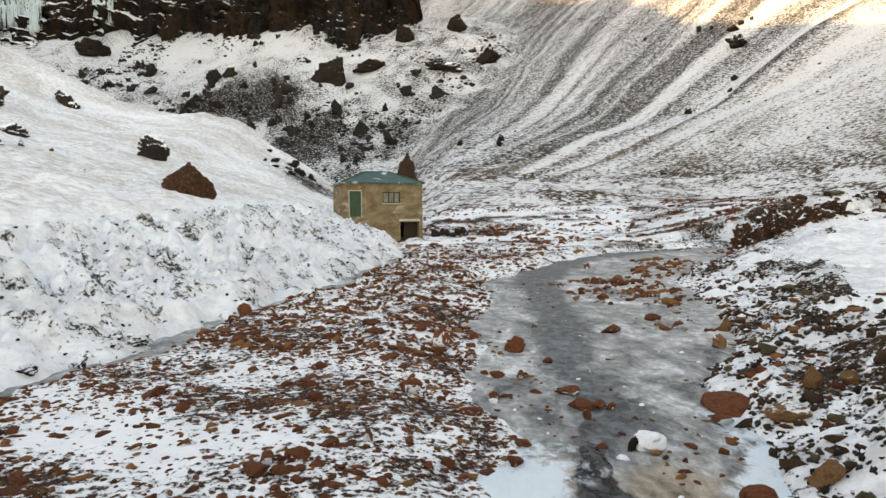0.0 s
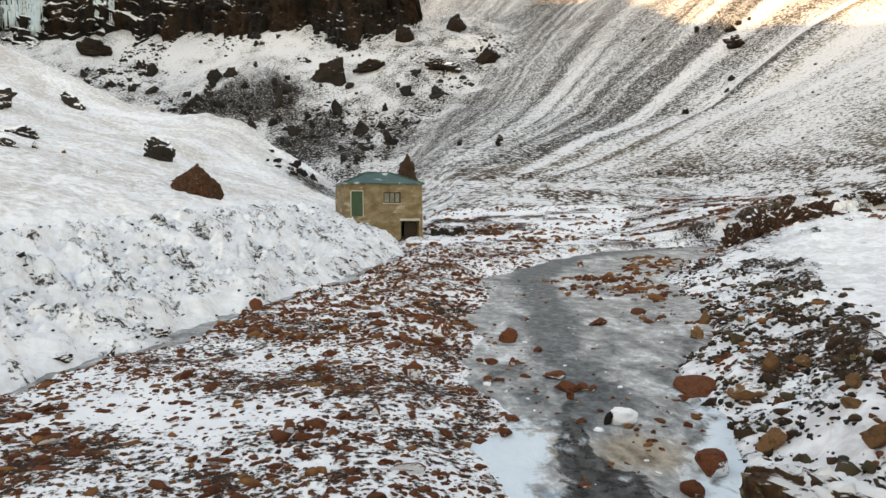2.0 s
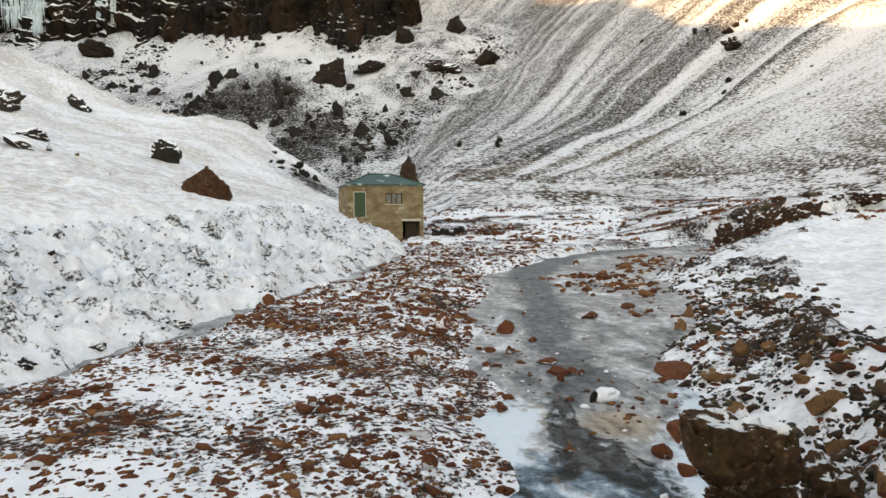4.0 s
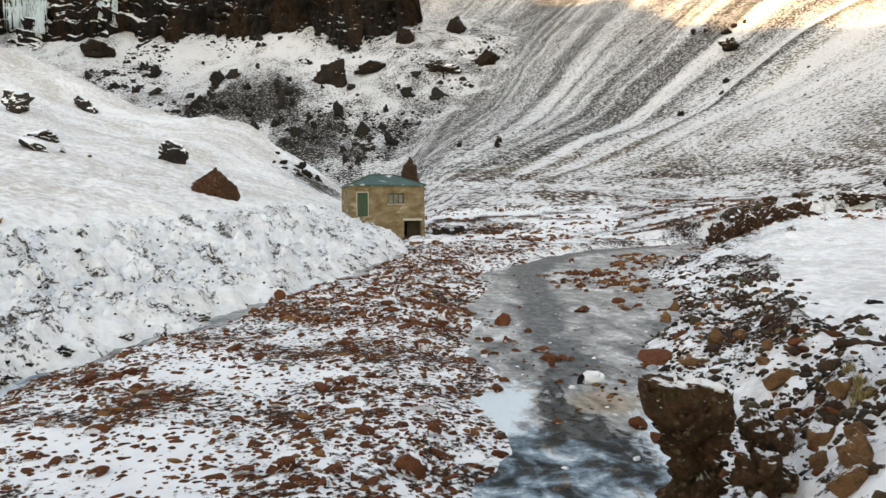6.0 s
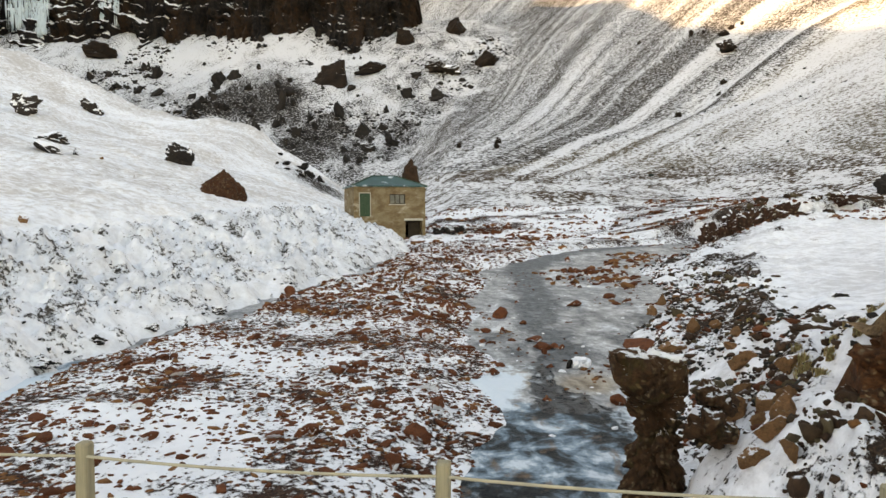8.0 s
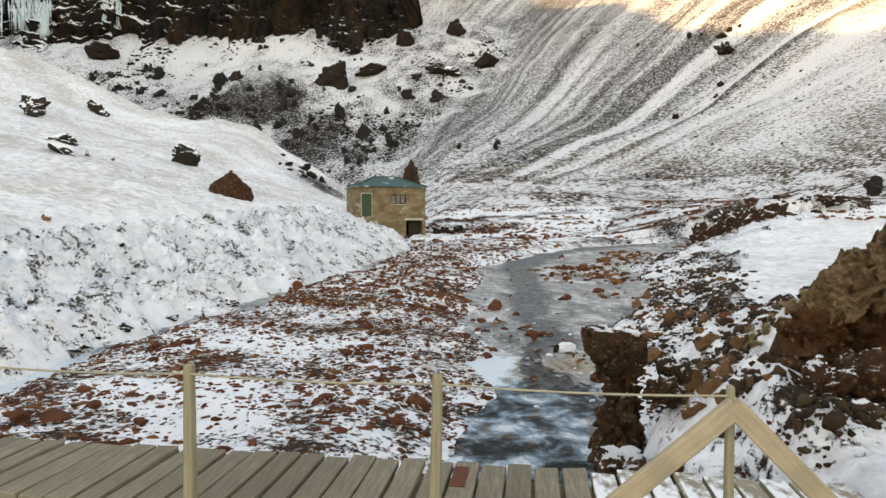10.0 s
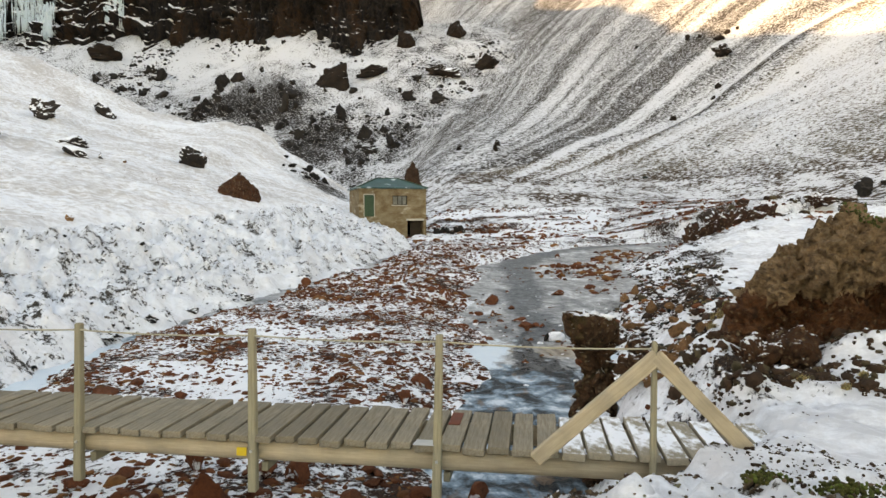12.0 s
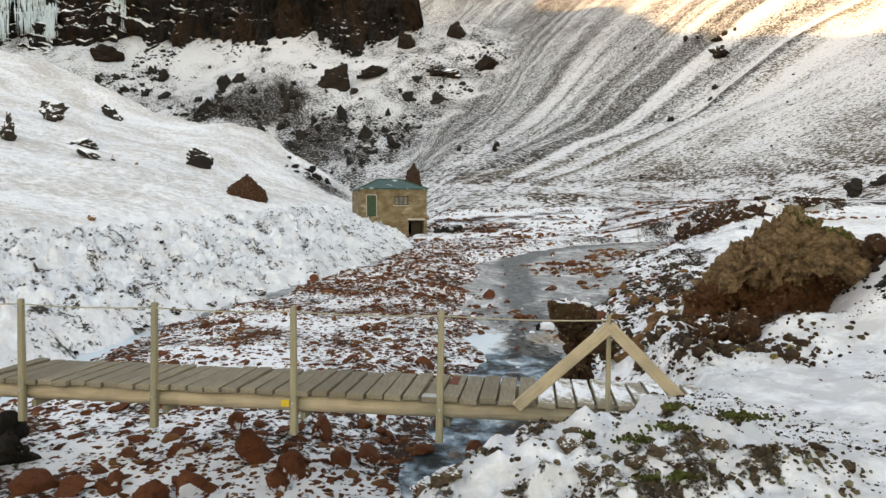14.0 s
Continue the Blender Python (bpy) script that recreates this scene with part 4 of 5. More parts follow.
def strew(name, xs, ys, zs, sizes, material, label, sub=1, seed=1, flat=0.6):
    """Many stones in one mesh."""
    rng = np.random.RandomState(seed)
    kinds = base_stones(sub, 16, seed * 20)
    V, F, n = [], [], 0
    for x, y, z, sz in zip(xs, ys, zs, sizes):
        v, f = kinds[rng.randint(16)]
        a = rng.rand() * 6.283
        sc = sz * np.array([rng.uniform(0.8, 1.55), rng.uniform(0.6, 1.0), flat * rng.uniform(0.7, 1.2)])
        q = v * sc
        c, s_ = math.cos(a), math.sin(a)
        V.append(np.stack([q[:, 0] * c - q[:, 1] * s_ + x, q[:, 0] * s_ + q[:, 1] * c + y, q[:, 2] + z + sc[2] * 0.25], 1))
        F.append(f + n)
        n += len(v)
    V, F = np.concatenate(V), np.concatenate(F)
    me = bpy.data.meshes.new(name)
    me.vertices.add(len(V))
    me.vertices.foreach_set("co", V.ravel())
    me.loops.add(F.size)
    me.loops.foreach_set("vertex_index", F.ravel())
    me.polygons.add(len(F))
    me.polygons.foreach_set("loop_start", np.arange(0, F.size, 3))
    me.update(calc_edges=True)
    me.materials.append(material)
    return tagged(new(name, me), label, "stones", kind="stuff")


def spots(n, x0, x1, y0, y1, want, seed, near=1.0):
    """Random places in a box, kept with the chance want(x, y, land) gives; near > 1 draws them towards y0."""
    rng = np.random.RandomState(seed)
    x, y = rng.uniform(x0, x1, n), y0 + (y1 - y0) * rng.rand(n) ** near
    L = land(x, y)
    keep = rng.rand(n) < want(x, y, L)
    return x[keep], y[keep], L[0][keep], rng


def bar_chance(x, y, L):
    clump = step(-0.22, 0.20, fbm(x * 0.55, y * 0.55, 3) + 0.25 * step(3.5, 0.5, L[5]) * step(-48, -40, y) + 0.12 * step(-40, -30, y))
    return (L[4] == 0) * step(-0.3, 0.3, L[5]) * (0.28 + 0.72 * clump) * (1 - 0.72 * step(-22, -12, y))


x, y, z, rng = spots(25000, -10, 6, -66, -40, bar_chance, 3, 1.0)
strew("gravel_stones", x, y, z - 0.006, np.clip(rng.lognormal(-3.25, 0.35, len(x)), 0.02, 0.07), M_STONES, "small red-brown stones strewn over the snowy gravel bar", 1, 3, 0.5)
x, y, z, rng = spots(9000, -10, 6, -66, -40, bar_chance, 13, 1.0)
strew("gravel_stones", x, y, z - 0.012, np.clip(rng.lognormal(-2.6, 0.35, len(x)), 0.05, 0.17), M_STONES, "flat red-brown stones strewn over the snowy gravel bar", 2, 13, 0.42)
x, y, z, rng = spots(10500, -7, 9, -40, -8, bar_chance, 4, 1.3)
strew("gravel_stones", x, y, z, np.clip(rng.lognormal(-2.6, 0.45, len(x)), 0.04, 0.24), M_STONES, "red-brown stones strewn towards the hut", 1, 4)
x, y, z, rng = spots(4200, -2, 36, -14, 26, lambda x, y, L: ((L[4] == 0) | (L[4] == 2)) * step(-0.15, 0.25, fbm(x * 0.25, y * 0.6, 3)), 5)
strew("gravel_stones", x, y, z, np.clip(rng.lognormal(-2.0, 0.5, len(x)), 0.07, 0.42), M_STONES, "red-brown stones on the valley floor", 1, 5)
x, y, z, rng = spots(5200, 3, 16, -60, -20, lambda x, y, L: (L[4] == 2) * step(-53, -51.0, y) * step(4.4, 1.5, L[7]) * step(-0.30, 0.15, fbm(x * 0.7, y * 0.7, 3)), 6, 1.2)
strew("bank_stones", x, y, z, np.clip(rng.lognormal(-3.0, 0.5, len(x)), 0.02, 0.11), M_CLODS, "dark stones and clods on the steep bank", 2, 6, 0.75)
x, y, z, rng = spots(20000, 3, 24, -58, -12, lambda x, y, L: (L[4] == 2) * step(4.2, 1.0, L[7]) * (1 - 0.8 * step(-51.5, -53, y)) * step(-0.35, 0.2, fbm(x * 0.8, y * 0.8, 3)), 16, 1.2)
strew("bank_stones", x, y, z - 0.01, np.clip(rng.lognormal(-2.75, 0.5, len(x)), 0.03, 0.20), M_STONES, "red-brown stones on the steep bank", 2, 16, 0.55)
BANK = lambda x, y, L: (L[4] == 2) * step(0.0, 0.5, L[7]) * step(4.6, 3.0, L[7]) * step(-53.5, -52, y) * (0.2 + 0.8 * step(-0.22, 0.12, fbm(x * 0.9 + 4, y * 0.9, 3)))
x, y, z, rng = spots(6500, 4, 18, -53.5, -28, BANK, 46, 1.2)
strew("bank_rubble", x, y, z - 0.01, np.clip(rng.lognormal(-2.6, 0.5, len(x)), 0.035, 0.26), M_RUBBLE, "dark brown rubble on the stony bank", 2, 46, 0.7)
x, y, z, rng = spots(9000, 4, 18, -53.5, -28, BANK, 47, 1.2)
strew("bank_rubble", x, y, z - 0.01, np.clip(rng.lognormal(-3.1, 0.4, len(x)), 0.025, 0.10), M_CLODS, "dark crumbs of earth on the stony bank", 1, 47, 0.8)
RIM = lambda x, y: np.exp(-((x - np.interp(y, [-53, -51, -42, -36], [7.2, 7.6, 10.4, 12.0])) / 0.42) ** 2)
x, y, z, rng = spots(11000, 5, 14, -53, -36, lambda x, y, L: (L[4] == 2) * RIM(x, y) * step(-0.25, 0.1, fbm(x * 0.9, y * 0.9, 3)), 18)
strew("bank_clods", x, y, z, np.clip(rng.lognormal(-2.9, 0.45, len(x)), 0.03, 0.15), M_RUBBLE, "dark earthy clods along the lip of the bank", 1, 18, 0.8)
x, y, z, rng = spots(3600, 20, 38, -15, 2, lambda x, y, L: np.exp(-((y + 9.5 - 0.45 * (x - 24)) / 2.2) ** 2) * step(-0.2, 0.15, fbm(x * 0.5, y * 0.5, 3)), 28)
strew("scarp_rubble", x, y, z, np.clip(rng.lognormal(-1.7, 0.5, len(x)), 0.08, 0.5), M_RUBBLE, "dark brown rubble on the earthy scarp", 1, 28, 0.8)
x, y, z, rng = spots(16000, 5.6, 10.4, -57.2, -53.4, lambda x, y, L: (L[4] == 2) * np.exp(-((x - 6.9) / 0.95) ** 2 - ((y + 55.9) / 0.95) ** 2) * step(-0.22, 0.12, fbm(x * 1.3, y * 1.3, 3)), 19)
strew("crag_rubble", x, y, z, np.clip(rng.lognormal(-3.4, 0.6, len(x)), 0.012, 0.15), M_RUBBLE, "dark brown rubble fallen from the crag", 2, 19, 0.85)
x, y, z, rng = spots(1600, 9.6, 13.0, -57.0, -53.4, lambda x, y, L: (L[4] == 2) * step(-0.05, 0.2, fbm(x * 1.1, y * 1.1, 3)), 20)
strew("crag_rubble", x, y, z, np.clip(rng.lognormal(-3.0, 0.5, len(x)), 0.02, 0.16), M_CLODS, "dark stones in the snow beside the crag", 2, 20, 0.8)
x, y, z, rng = spots(5000, -20, 0, -60, -2, lambda x, y, L: (L[4] == 1) * step(1.05, 0.95, L[6]) * step(0.0, 0.30, fbm(x * 1.3, y * 1.3, 2) + 0.10 * step(0.25, 0.05, L[6])), 7)
strew("bank_clods", x, y, z, np.clip(rng.lognormal(-3.0, 0.45, len(x)), 0.02, 0.16), M_CLODS, "dark tufts and clods showing through the snowy bank", 1, 7, 0.7)
x, y, z, rng = spots(16000, 4.5, 12, -64, -55.5, lambda x, y, L: (L[4] == 2) * step(0.02, 0.35, fbm(x * 1.1, y * 1.1, 3)), 37)
strew("snow_specks", x, y, z, np.clip(rng.lognormal(-4.4, 0.5, len(x)), 0.005, 0.04), M_RUBBLE, "small dark stones and earth crumbs lying on the snow", 1, 37, 0.7)
MOUND = lambda x, y, L: (L[4] == 2) * np.exp(-((x - 3.9) / 2.2) ** 4) * (0.6 + 0.4 * step(2.4, 3.8, x)) * (0.10 + step(0.02, 0.28, fbm(x * 1.9 + 7.3, y * 1.9, 4)))
x, y, z, rng = spots(9500, -0.5, 7.0, -63.6, -59.6, MOUND, 17)
strew("mound_stones", x, y, z, np.clip(rng.lognormal(-4.15, 0.5, len(x)), 0.008, 0.06), M_TAN, "tan and grey stones on the snowy mound", 2, 17, 0.8)
x, y, z, rng = spots(7000, -0.5, 7.0, -63.6, -59.6, MOUND, 27)
strew("mound_stones", x, y, z, np.clip(rng.lognormal(-4.1, 0.5, len(x)), 0.008, 0.06), M_RUBBLE, "dark stones on the snowy mound", 2, 27, 0.85)
x = np.random.RandomState(8).uniform(6, 22, 1700)
y = np.random.RandomState(9).uniform(-37, -9, 1700)
ok = (x > along(RIVER_LEFT, y) + 0.5) & (x < along(RIVER_RIGHT, y) + 0.5) & (fbm(x * 0.3, y * 0.3, 2) + 0.5 * step(0.35, 0.9, (x - along(RIVER_LEFT, y)) / (along(RIVER_RIGHT, y) - along(RIVER_LEFT, y))) > 0.28)
strew("river_stones", x[ok], y[ok], water_z(y[ok]), np.clip(np.random.RandomState(10).lognormal(-2.0, 0.45, ok.sum()), 0.07, 0.34), M_STONES, "red stones frozen into the stream ice", 2, 8)
x, y, z, rng = spots(15000, -150, 30, 95, 232, lambda x, y, L: (L[4] == 4) * step(0.02, 0.3, fbm(x * 0.06, y * 0.06, 3) + 0.2 * np.exp(-((x + 48) / 34) ** 2 - ((y - 145) / 30) ** 2)), 11)
strew("scree_stones", x, y, z, np.clip(rng.lognormal(-1.2, 0.6, len(x)), 0.12, 1.6), M_DARK, "dark rubble scattered on the head slope", 2, 11, 0.8)
x, y, z, rng = spots(900, 5, 120, 40, 200, lambda x, y, L: (L[4] == 3) * 0.8, 12)
strew("scree_stones", x, y, z, np.clip(rng.lognormal(-1.9, 0.5, len(x)), 0.1, 0.45), M_CLODS, "loose stones on the great scree slope", 1, 12, 0.8)

rng = np.random.RandomState(61)
y = rng.uniform(-48, -26, 420)
f = rng.rand(420)
x = along(RIVER_LEFT, y) + 0.2 + f * (along(RIVER_RIGHT, y) - along(RIVER_LEFT, y) - 0.3)
ok = (np.abs(f - 0.5) > 0.14 * rng.rand(420)) & (fbm(x * 0.6 + 2, y * 0.4, 3) > -0.02)
strew("ice_stones", x[ok], y[ok], water_z(y[ok]) - 0.01, np.clip(rng.lognormal(-2.9, 0.4, ok.sum()), 0.03, 0.13), M_STONES, "small red-brown stones frozen into the stream ice", 2, 61, 0.7)
y = rng.uniform(-50, -28, 60)
x = along(RIVER_LEFT, y) + 0.2 + rng.rand(60) * (along(RIVER_RIGHT, y) - along(RIVER_LEFT, y) - 0.3)
strew("snow_bits", x, y, water_z(y) - 0.01, np.clip(rng.lognormal(-3.0, 0.45, 60), 0.025, 0.12), stone_material("ice_crumbs", (0.78, 0.80, 0.83), (0.70, 0.74, 0.78), island=False, cap=-2.0), "crumbs of snow and ice on the frozen stream", 2, 62, 0.45)

# the larger stones of the gravel bar, one by one
STONES = [rock_mesh("stone", 220 + i, M_STONE, rough=0.14, detail=3, cuts=7) for i in range(8)]
x, y, z, rng = spots(520, -6, 5, -62, -34, bar_chance, 21)
for i in range(min(len(x), 230)):
    w = float(np.clip(rng.lognormal(-1.35, 0.32), 0.16, 0.6))
    ob = new("stone", STONES[i % 8])
    ob.matrix_world = pose(x[i], y[i], z[i] + w * 0.08, 0, 0, rng.uniform(0, 360)) @ Matrix.Diagonal((w * 0.6, w * 0.5, w * rng.uniform(0.22, 0.36), 1))
    tagged(ob, "red-brown stone half sunk in snow on the gravel bar", "stone", "stones on the gravel bar")
NEAR_STONES = [(-0.66, -57.03, 0.61, 0.44), (-1.16, -58.18, 0.51, 0.35), (-0.02, -57.39, 0.38, 0.5), (0.14, -55.7, 0.39, 0.29), (1.0, -56.33, 0.51, 0.28), (0.59, -56.67, 0.4, 0.22), (-0.1, -57.9, 0.34, 0.28), (-1.41, -55.58, 0.3, 0.4),
               (-0.08, -54.47, 0.37, 0.13), (1.0, -54.46, 0.24, 0.11), (0.72, -54.82, 0.36, 0.1), (-1.65, -58.49, 0.4, 0.25), (-2.44, -57.96, 0.3, 0.2), (-2.9, -58.28, 0.45, 0.25), (-3.53, -58.0, 0.55, 0.35), (2.08, -54.41, 0.28, 0.24),
               (-0.02, -50.91, 0.33, 0.17), (2.01, -49.27, 0.27, 0.17), (1.74, -50.46, 0.50, 0.27), (1.41, -51.82, 0.34, 0.27), (0.24, -46.53, 0.33, 0.2), (1.12, -45.92, 0.19, 0.16), (1.59, -43.11, 0.47, 0.28), (2.11, -38.79, 0.49, 0.42)]
for i, (x, y, w, h) in enumerate(NEAR_STONES):
    stand("boulder", REDS[i % 6], x, y, w * 1.15, h, "rounded red-brown boulder with snow drifted against it", group="boulders on the gravel bar", sink=0.35)
for x, y, w, h in ((-4.4, -57.2, 0.8, 0.5), (-5.0, -57.9, 0.9, 0.45), (-4.9, -56.6, 0.7, 0.5), (-5.6, -57.2, 0.9, 0.6), (-4.2, -58.4, 0.6, 0.4)):
    stand("boulder", DARKS[int(-x * 10) % 6], x, y, w, h, "dark boulder under the end of the footbridge", group="boulders under the bridge")
RIVER_STONES = [(3.86, -38.53, 0.6, 0.31), (4.59, -39.85, 0.21, 0.12), (3.32, -41.08, 0.37, 0.12), (3.83, -41.18, 0.29, 0.17), (4.76, -43.15, 0.53, 0.25), (5.08, -43.22, 0.23, 0.15), (5.25, -43.29, 0.19, 0.12), (4.7, -42.28, 0.45, 0.13),
                (4.72, -43.88, 0.2, 0.16), (3.17, -42.63, 0.26, 0.13), (3.49, -45.04, 0.27, 0.11), (3.3, -45.84, 0.3, 0.15), (6.83, -36.4, 0.57, 0.19), (9.22, -20.91, 0.4, 0.28), (4.75, -35.75, 0.2, 0.1), (6.48, -45.46, 0.21, 0.07),
                (7.56, -43.33, 1.09, 0.29), (7.05, -44.05, 0.52, 0.14), (5.68, -48.19, 0.37, 0.21), (6.2, -47.43, 0.53, 0.31), (5.77, -48.85, 0.35, 0.12), (2.69, -55.67, 0.45, 0.16), (1.85, -55.67, 0.34, 0.2)]
for i, (x, y, w, h) in enumerate(RIVER_STONES):
    stand("boulder", REDS[(i * 5) % 6], x, y, w * 1.1, h, "red-brown boulder frozen into the stream ice", group="boulders in the stream", sink=0.35)
ICE_BLOCK = (5.42, -45.2)
stand("stone", DARKS[2], 5.12, -45.36, 0.16, 0.24, "dark wet stone beside the ice block", "stone")

# steep bank
BANK_BOULDERS = [(6.83, -51.11, 0.51, 0.39), (6.96, -51.7, 0.43, 0.37), (6.34, -53.66, 0.53, 0.3), (5.87, -53.13, 0.46, 0.35), (5.92, -54.25, 0.44, 0.22), (5.55, -54.5, 0.42, 0.22), (5.81, -54.91, 0.25, 0.2), (6.43, -52.79, 0.28, 0.17), (6.62, -53.2, 0.35, 0.2),
                 (7.94, -48.61, 0.62, 0.32), (7.72, -50.79, 0.49, 0.28), (8.19, -47.37, 0.28, 0.23), (8.61, -43.98, 0.49, 0.32), (8.99, -44.3, 0.4, 0.23), (8.49, -47.0, 0.33, 0.19), (7.34, -49.97, 0.4, 0.3), (11.02, -35.21, 0.37, 0.28), (10.12, -36.35, 0.43, 0.44), (9.2, -38.35, 0.45, 0.36),
                 (7.22, -47.0, 0.5, 0.39), (13.43, -42.16, 0.46, 0.18), (10.08, -43.51, 0.28, 0.1), (7.92, -44.65, 0.9, 0.25)]
for i, (x, y, w, h) in enumerate(BANK_BOULDERS):
    stand("boulder", (BROWNS if i != 20 else DARKS)[i % 5], x, y, w * 0.95, h * 0.9, "angular brown boulder on the stony bank", group="boulders on the steep bank", sink=0.3)
for x, y, w, h, k in ((-5.76, -38.23, 0.85, 0.4, 0), (-6.21, -40.09, 0.3, 0.45, 1), (-2.73, -31.66, 0.63, 0.34, 2), (-6.81, -41.26, 0.49, 0.26, 3), (-7.74, -45.37, 0.73, 0.4, 4), (-7.35, -43.44, 0.47, 0.28, 5), (-6.93, -46.79, 0.3, 0.2, 0)):
    stand("boulder", HILLS[k], x, y, w * 0.8, h * 0.62, "dark boulder at the foot of the snowy bank", group="boulders at the bank's foot", sink=0.3)
stand("boulder", REDS[4], -4.31, -33.75, 0.54, 0.45, "red-brown boulder at the foot of the snowy bank", sink=0.3)


# ---- crag with its overhang, and the pillar in the stream ----
def tuff(name, seed, detail, shape, relief, hollow=None, profile=None, rough=0.08, fall=0.0):
    """A lump of pebbly tuff: a ball pressed to shape, hollowed and roughened; fall lowers its left end."""
    rng = random.Random(seed)
    off = Vector([rng.uniform(-40, 40) for _ in range(3)])
    bm = bmesh.new()
    bmesh.ops.create_icosphere(bm, subdivisions=detail, radius=1.0)
    for v in bm.verts:
        n = v.co.normalized()
        p = v.co.copy()
        if profile:
            f = float(np.interp(p.z, *profile))
            rad = math.hypot(p.x, p.y) or 1e-6
            p.x, p.y = p.x / rad * f * min(1.0, rad * 1.6), p.y / rad * f * min(1.0, rad * 1.6)
        else:
            p = Vector([math.copysign(abs(c) ** 0.72, c) for c in p])
        p = Vector((p.x * shape[0], p.y * shape[1], p.z * shape[2]))
        if fall:
            p.z -= fall * max(0.0, -0.15 - p.x) * (0.6 + 0.4 * p.z / shape[2])
        if hollow:
            c, r, deep = hollow
            d = Vector(((p.x - c[0]) / r[0], (p.y - c[1]) / r[1], (p.z - c[2]) / r[2])).length
            if d < 1:
                p.y += deep * (1 - d * d) ** 2
        big = noise.fractal(p * 1.1 + off, 1.0, 2.0, 4)
        crack = abs(noise.noise(p * 2.3 + off * 1.7))
        small = noise.fractal(p * 6.0 + off, 0.7, 2.1, 4)
        cell = noise.voronoi(p * 9.0 + off)[0][0]
        v.co = p + n * (relief * big - rough * 1.6 * max(0.0, 0.22 - crack) / 0.22 + rough * small + rough * 0.8 * (0.4 - cell))
    return bm


M_RUST = stone_material("rusty_tuff", (0.095, 0.050, 0.030), (0.036, 0.023, 0.018), cap=0.86, scale=0.6)
pin = mesh_object("pinnacle", tuff("pinnacle", 44, 6, (0.92, 0.85, 3.9), 0.42, None, ([-1, -0.5, 0.3, 0.75, 0.93, 1.0], [1.25, 1.15, 1.0, 0.78, 0.5, 0.3])), M_RUST, None)
tagged(pin, "rusty brown rock pinnacle behind the hut", "rock")
pin.matrix_world = pose(-1.75, 7.2, 3.25, 0, 3, 0)
cone = mesh_object("boulder", tuff("boulder", 31, 5, (1.62, 1.3, 1.25), 0.22, None, ([-1, -0.5, 0.0, 0.5, 0.85, 1.0], [0.98, 1.0, 0.78, 0.42, 0.14, 0.04])), M_CONE, None)
tagged(cone, "pointed red-brown boulder on the snowfield", "boulder")
cone.matrix_world = pose(-12.75, -16.0, ground_z(-12.75, -16.0) + 0.42, 0, 4, 15)

M_CAVE = stone_material("red_earth", (0.20, 0.078, 0.032), (0.065, 0.030, 0.017), cap=1.0, scale=1.2, pebbly=1.0)
M_SLUMP = stone_material("slumped_earth", (0.125, 0.055, 0.026), (0.040, 0.022, 0.015), cap=0.66, scale=1.3, pebbly=1.0)
M_PILLAR = stone_material("dark_tuff", (0.155, 0.076, 0.038), (0.026, 0.016, 0.011), cap=0.56, lichen=0.2, scale=1.2, pebbly=1.0)
CRAG_TOP = ([-2.1, -1.75, -1.35, -0.95, -0.5, -0.1, 0.5, 1.0, 1.35, 1.6, 1.85], [-1.45, -0.55, -0.02, 0.42, 0.88, 1.18, 1.12, 1.00, 0.82, 0.45, -0.6])
FACE = ([0.0, 0.12, 0.30, 0.42, 0.50, 0.58, 0.70, 0.82, 0.92, 1.0], [-0.80, -0.56, -0.18, -0.08, -0.18, -0.46, -0.58, -0.46, -0.22, 0.30], [-0.10, 0.06, 0.26, 0.40, 0.50, 0.55, 0.70, 0.86, 0.97, 1.0])
BLUFF = ([0.0, 0.3, 0.6, 0.85, 1.0], [-0.62, -0.50, -0.42, -0.22, 0.35])


